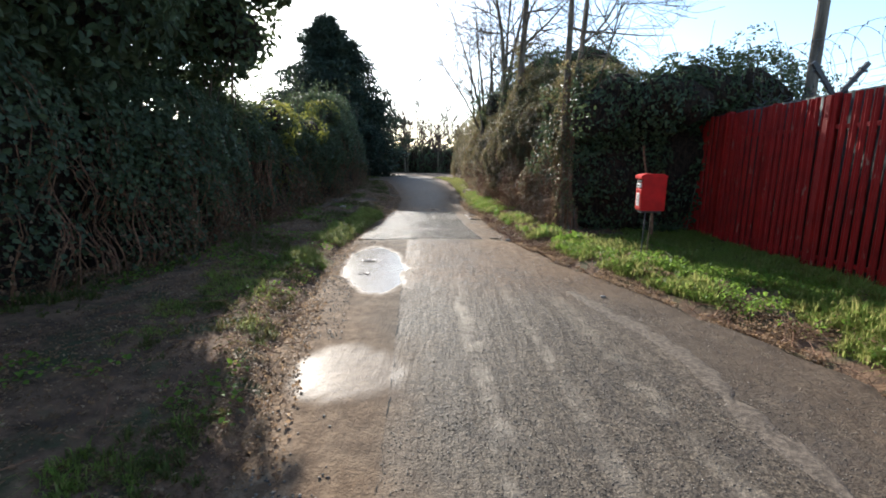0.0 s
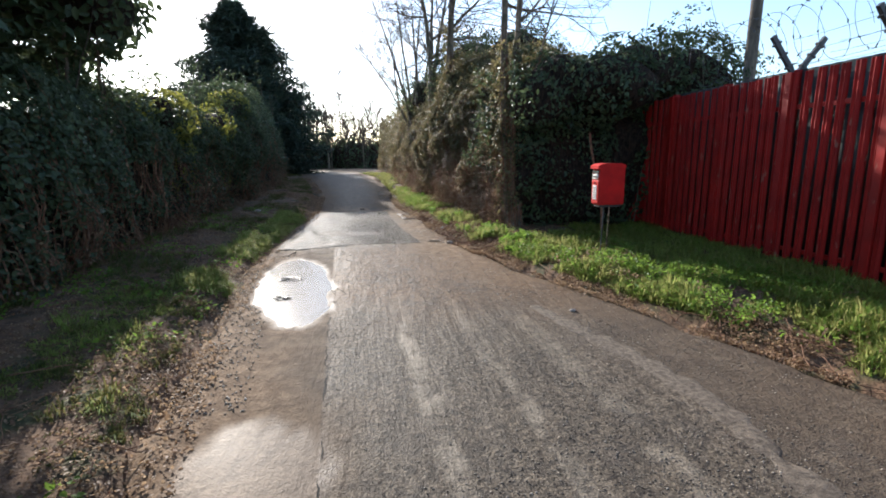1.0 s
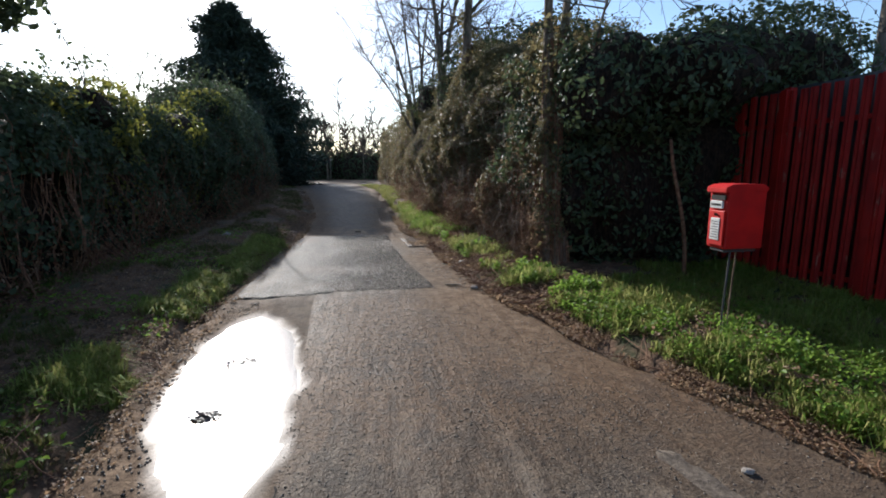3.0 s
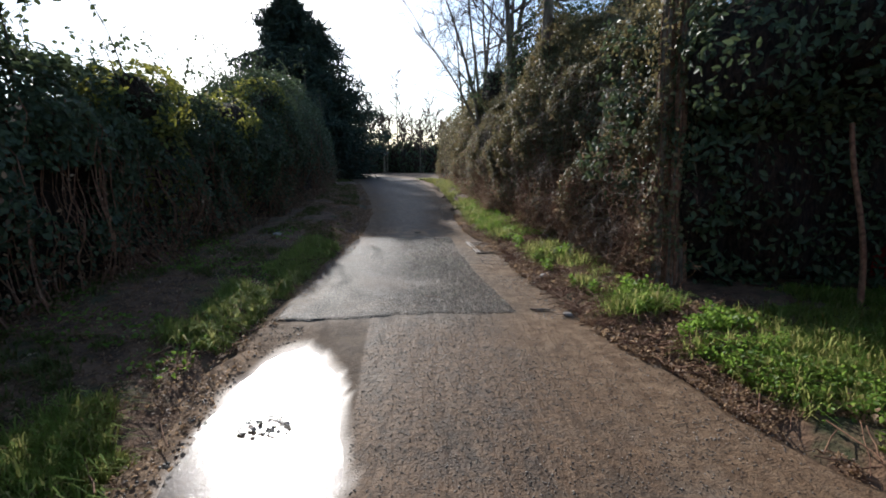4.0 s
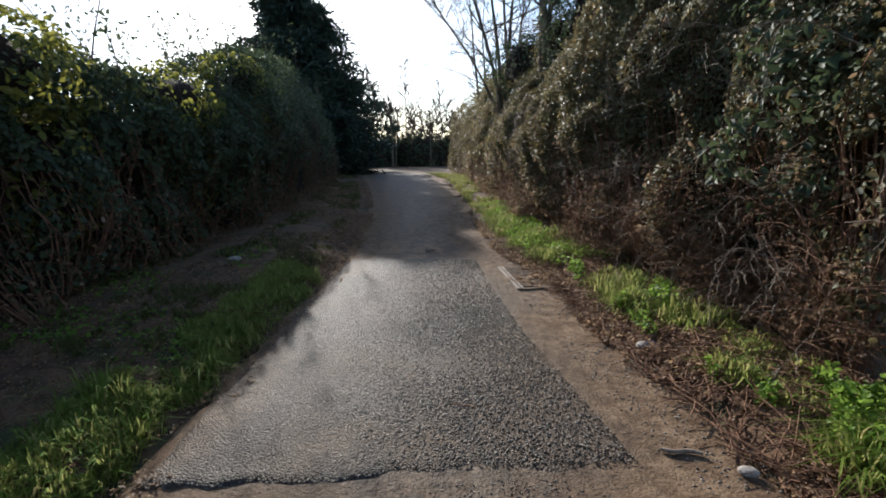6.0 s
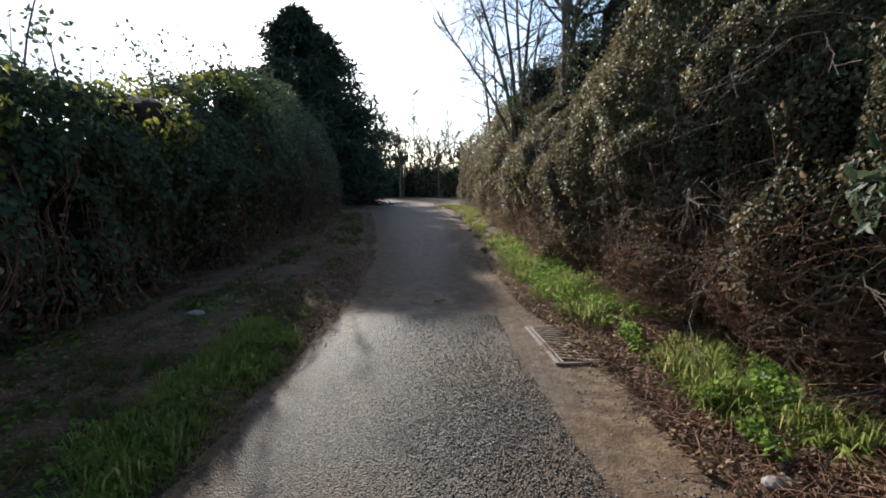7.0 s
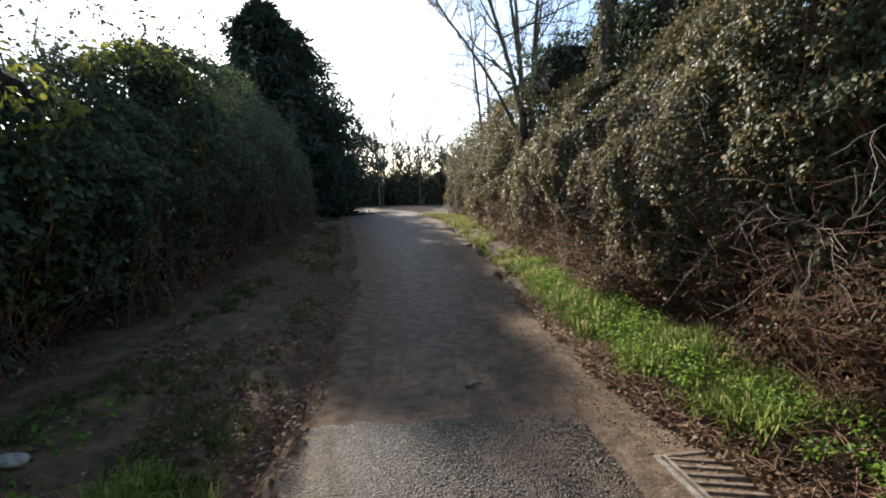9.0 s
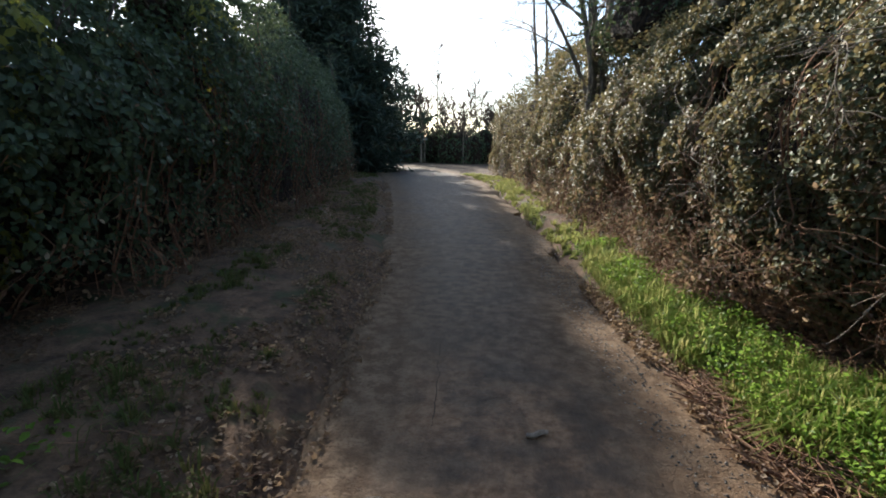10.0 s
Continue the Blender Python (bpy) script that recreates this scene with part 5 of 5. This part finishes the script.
turf("grass", 20000, 0.0, 6.5, left_x, (-1.1, -0.12), SHADEGRASS, "olive moss and grass fringe at the lane's edge, shade in its colour", 228, 0.0, (0.03, 0.09), 0.004)
turf("grass", 60000, 13, 34, left_x, (-1.6, -0.25), SHADEGRASS, "green grass on the shaded verge, shade in its colour", 206, -0.25, (0.04, 0.11), 0.005)
low_leaves("weeds", 44000, 0.5, 8.0, right_x, (0.2, 1.85), WEED, "broad-leaved green weeds among the grass", 211, (0.012, 0.04), 0.05, 0.13, 0.7, "weeds", 2.1)
low_leaves("weeds", 5000, 0.5, 7.6, right_x, (0.2, 1.4), WEED, "larger pale-edged weeds standing in the verge", 214, (0.025, 0.055), 0.1, 0.13, 0.7, "weeds", 4.5)
low_leaves("weeds", 18000, 12.9, 19, right_x, (0.14, 0.85), WEED, "lush broad-leaved weeds below the ivy hedge", 215, (0.012, 0.038), 0.1, 0.17, 0.6, "weeds", 2.4)
low_leaves("weeds", 21000, 8.2, 13, right_x, (0.2, 0.9), WEED, "broad-leaved weeds at the foot of the hedge", 212, (0.018, 0.055), 0.3, 0.16, 0.5, "weeds", 2.6)
low_leaves("weeds", 9000, 0, 14, left_x, (-2.2, -0.1), WEED, "small green weeds on the shaded verge", 213, (0.025, 0.06), 0.25, 0.06)
low_leaves("leaf_litter", 36000, -1, 13, left_x, (-2.9, 0.25), DRYLEAF, "scattered dead brown leaves on the verge", 221, (0.012, 0.034), -0.4, 0.025, 1.0, "leaf litter")
low_leaves("leaf_litter", 6000, 0, 9.5, left_x, (-0.45, 0.1), DRYLEAF, "pale dead leaves heaped along the lane's edge", 225, (0.01, 0.03), -0.4, 0.02, 1.0, "leaf litter")
low_leaves("leaf_litter", 34000, 13, 30, left_x, (-2.4, 0.15), DRYLEAF, "scattered dead brown leaves on the verge", 222, (0.02, 0.05), -0.3, 0.03, 1.0, "leaf litter")
low_leaves("leaf_litter", 26000, 1, 9, right_x, (-0.12, 0.45), DRYLEAF, "dead leaves along the lane's edge", 223, (0.01, 0.032), -0.2, 0.03, 1.0, "leaf litter")
low_leaves("leaf_litter", 8000, 1, 9, right_x, (0.4, 1.7), DRYLEAF, "dead leaves among the grass", 227, (0.02, 0.05), 0.15, 0.09, 1.0, "leaf litter")
low_leaves("leaf_litter", 1100, 12.0, 13.3, lambda y: 0.8 + 0 * y, (-0.25, 0.5), DRYLEAF, "dead leaves caught on the drain grate", 226, (0.02, 0.05), 0.05, 0.03, 1.0, "leaf litter")
low_leaves("leaf_litter", 34000, 8, 17, right_x, (-0.16, 1.0), DRYLEAF, "red-brown dead leaves at the hedge foot", 224, (0.014, 0.045), -0.2, 0.05, 1.0, "leaf litter")
r = np.random.default_rng(231)
for y0, y1, xf, w, n, words in ((8, 14.5, right_x, (-0.12, 0.9), 2200, "dry twigs and stalks along the hedge foot"), (0, 14, left_x, (-2.4, 0.1), 300, "dry twigs on the shaded verge"), (1, 8, right_x, (-0.05, 0.6), 160, "dry stalks along the lane's edge"), (13.3, 14.9, right_x, (-0.08, 0.22), 260, "heap of pale dry stalks at the lane's edge")):
    lines = []
    for _ in range(n):
        y = r.uniform(y0, y1)
        x = float(xf(y)) + r.uniform(*w)
        L, a = r.uniform(0.08, 0.4), r.normal(1.95, 0.35) if y0 == 13.3 else r.uniform(0, math.pi)
        t = np.linspace(-0.5, 0.5, 5)
        px, py_ = x + math.cos(a) * L * t, y + math.sin(a) * L * t + r.normal(size=5) * 0.01
        z = np.maximum(ground_z(px, py_), road_z(px, py_) * (px < right_x(py_))) + 0.02 + r.uniform(0, 0.05) + 0.04 * r.normal() * t
        lines.append((np.stack([px, py_, z], 1), np.full(5, r.uniform(0.002, 0.005))))
    v, q = tubes(lines, 4)
    tagged(mesh_part("twigs", fast_mesh("twigs", v, q), STEM), words, "twigs", kind="stuff")


def stick(x, y, L, a, w, label):
    t = np.linspace(-0.5, 0.5, 7)
    px, py_ = x + math.cos(a) * L * t, y + math.sin(a) * L * t + np.sin(t * 7) * 0.01
    z = np.maximum(road_z(px, py_) + 0.014, ground_z(px, py_)) + w
    v, q = tubes([(np.stack([px, py_, z], 1), w * (1 - 0.5 * np.abs(t)))], 6)
    tagged(mesh_part("stick", fast_mesh("stick", v, q, smooth=True), PALETWIG if "pale" in label else STEM), label, "stick", "fallen sticks")


def stone(x, y, s, label, seed):
    bm = bmesh.new()
    bmesh.ops.create_icosphere(bm, subdivisions=2, radius=s, matrix=Matrix.Diagonal((1.2, 0.8, 0.5, 1)))
    for v in bm.verts:
        v.co *= 1 + 0.3 * float(vnoise(np.array([v.co]), 1.2 / s, seed)[0])
    z = float(max(road_z(x, y) + 0.012, ground_z(x, y)))
    bmesh.ops.translate(bm, verts=bm.verts, vec=(x, y, z + s * 0.3))
    tagged(part("stone", bm, PALEROCK), label, "stone", "stones by the lane")


PALEROCK = rough_material("pale stone", (0.25, 0.22, 0.19), (0.45, 0.41, 0.36), 25, 0.85, 0.6, 0.006)
stick(-0.39, 14.17, 0.13, 0.3, 0.017, "short pale broken stick lying on the lane")
stick(-0.1, 9.75, 0.17, -0.3, 0.007, "thin dark twig lying on the lane")
stick(1.0, 9.28, 0.2, -0.2, 0.013, "pale broken stick at the lane's edge")
stick(-2.15, 12.9, 0.5, 1.0, 0.006, "thin pale bare twig on the shaded verge")
stick(-1.75, 13.3, 0.2, 0.8, 0.006, "thin pale bare twig on the shaded verge")
stick(1.35, 12.2, 0.9, 2.2, 0.01, "long curved bare twig at the hedge foot")
stone(1.24, 9.12, 0.045, "small pale stone at the lane's edge", 1)
stone(1.36, 10.55, 0.07, "flat pale stone half buried in the verge", 2)
stone(1.5, 11.45, 0.075, "pale stone in the dead leaves", 3)
stone(-2.9, 13.1, 0.07, "pale stone on the shaded verge", 4)
stone(1.9, 5.35, 0.03, "small stone on the edge of the lane", 5)


def gravel(n, y0, y1, x0f, x1f, size, label, seed, lift):
    """Loose chippings: small eight-sided stones."""
    r = np.random.default_rng(seed)
    y = r.uniform(y0, y1, n)
    x = x0f(y) + (x1f(y) - x0f(y)) * r.uniform(0, 1, n)
    keep = (vnoise(np.stack([x, y, x * 0], 1), 1.7, seed) + 0.4 * r.normal(size=n) > -0.1) & (puddle_d(x, y, PUDDLES[1]) > 1.05) & (puddle_d(x, y, PUDDLES[0]) > 1.15)
    x, y = x[keep], y[keep]
    n = len(x)
    s = r.uniform(*size, n)[:, None]
    a = r.uniform(0, math.pi, n)
    ex = np.stack([np.cos(a), np.sin(a), 0 * a], 1) * s * r.uniform(0.8, 1.5, (n, 1))
    ey = np.stack([-np.sin(a), np.cos(a), 0 * a], 1) * s
    ez = np.array([[0, 0, 1.0]]) * s * 0.7
    c = np.stack([x, y, road_z(x, y) + lift], 1) + ez * 0.4
    v = np.stack([c + ex, c + ey, c - ex, c - ey, c + ez, c - ez], 1) + r.normal(size=(n, 6, 3)) * s[:, None] * 0.15
    b = np.arange(n)[:, None] * 6
    f = np.concatenate([b + list(t) for t in ((0, 1, 4), (1, 2, 4), (2, 3, 4), (3, 0, 4), (1, 0, 5), (2, 1, 5), (3, 2, 5), (0, 3, 5))])
    tagged(mesh_part("gravel", fast_mesh("gravel", v.reshape(-1, 3), None, f), CHIPPING), label, "gravel", kind="stuff")


CHIPPING = leaf_material("grey chippings", ((0, (0.02, 0.017, 0.014)), (0.5, (0.08, 0.067, 0.054)), (0.85, (0.22, 0.185, 0.145)), (1, (0.4, 0.34, 0.27))), 0.5, 0.0, 0.4)
gravel(42000, 9.2, 13.6, lambda y: left_x(y) + 0.15, lambda y: np.interp(y, [9, 10, 11, 12, 13, 14], [0.78, 0.62, 0.46, 0.36, 0.3, 0.22]), (0.0035, 0.0085), "coarse grey chippings on the patched lane", 311, 0.022)
gravel(26000, 1.0, 9.1, lambda y: -0.15 - 0.065 * y, lambda y: right_x(y), (0.003, 0.007), "fine grey grit on the lane", 312, 0.012)
gravel(2600, 1.0, 9.0, lambda y: left_x(y), lambda y: left_x(y) + 0.5, (0.004, 0.012), "grit along the lane's edge", 313, 0.012)
gravel(6000, 9.0, 20.0, lambda y: right_x(y) - 0.5, lambda y: right_x(y), (0.004, 0.01), "grit along the lane's edge", 314, 0.01)


def debris(x, y, s, seed):
    """A clump of rotting leaves standing out of the water."""
    r = np.random.default_rng(seed)
    n = 110
    a, d = r.uniform(0, 2 * math.pi, n), np.sqrt(r.uniform(0, 1, n)) * s
    p = np.stack([x + np.cos(a) * d * 1.5, y + np.sin(a) * d, 0.08 + 0.012 * (1 - d / s) + r.uniform(0, 0.012, n)], 1)
    v, q = leaves(p, r.normal(size=(n, 3)) * 0.2 + [0, 0, 1], r.uniform(0.02, 0.045, n), 0.6, 0.2, r)
    tagged(mesh_part("leaf_clump", fast_mesh("leaf_clump", v, q), SODDEN), "dark sodden leaf clump standing in the puddle", "leaf clump", "leaf clumps")


SODDEN = leaf_material("sodden leaves", ((0, (0.012, 0.009, 0.007)), (0.7, (0.03, 0.022, 0.015)), (1, (0.06, 0.045, 0.03))), 0.4, 0.05)
debris(-1.15, 7.3, 0.12, 301)
debris(-1.1, 6.4, 0.06, 302)

# a pale bent sapling in the dark behind the post box
t = np.linspace(0, 1, 12)
v, q = tubes([(np.stack([3.68 + 0.2 * (1 - t) + 0.05 * np.sin(t * 5), 8.75 + 0.1 * t, 0.25 + 1.75 * t], 1), np.linspace(0.028, 0.02, 12))], 8)
tagged(mesh_part("sapling_stem", fast_mesh("sapling_stem", v, q, smooth=True), STEM), "pale bent sapling stem in the bush's shade", "sapling")
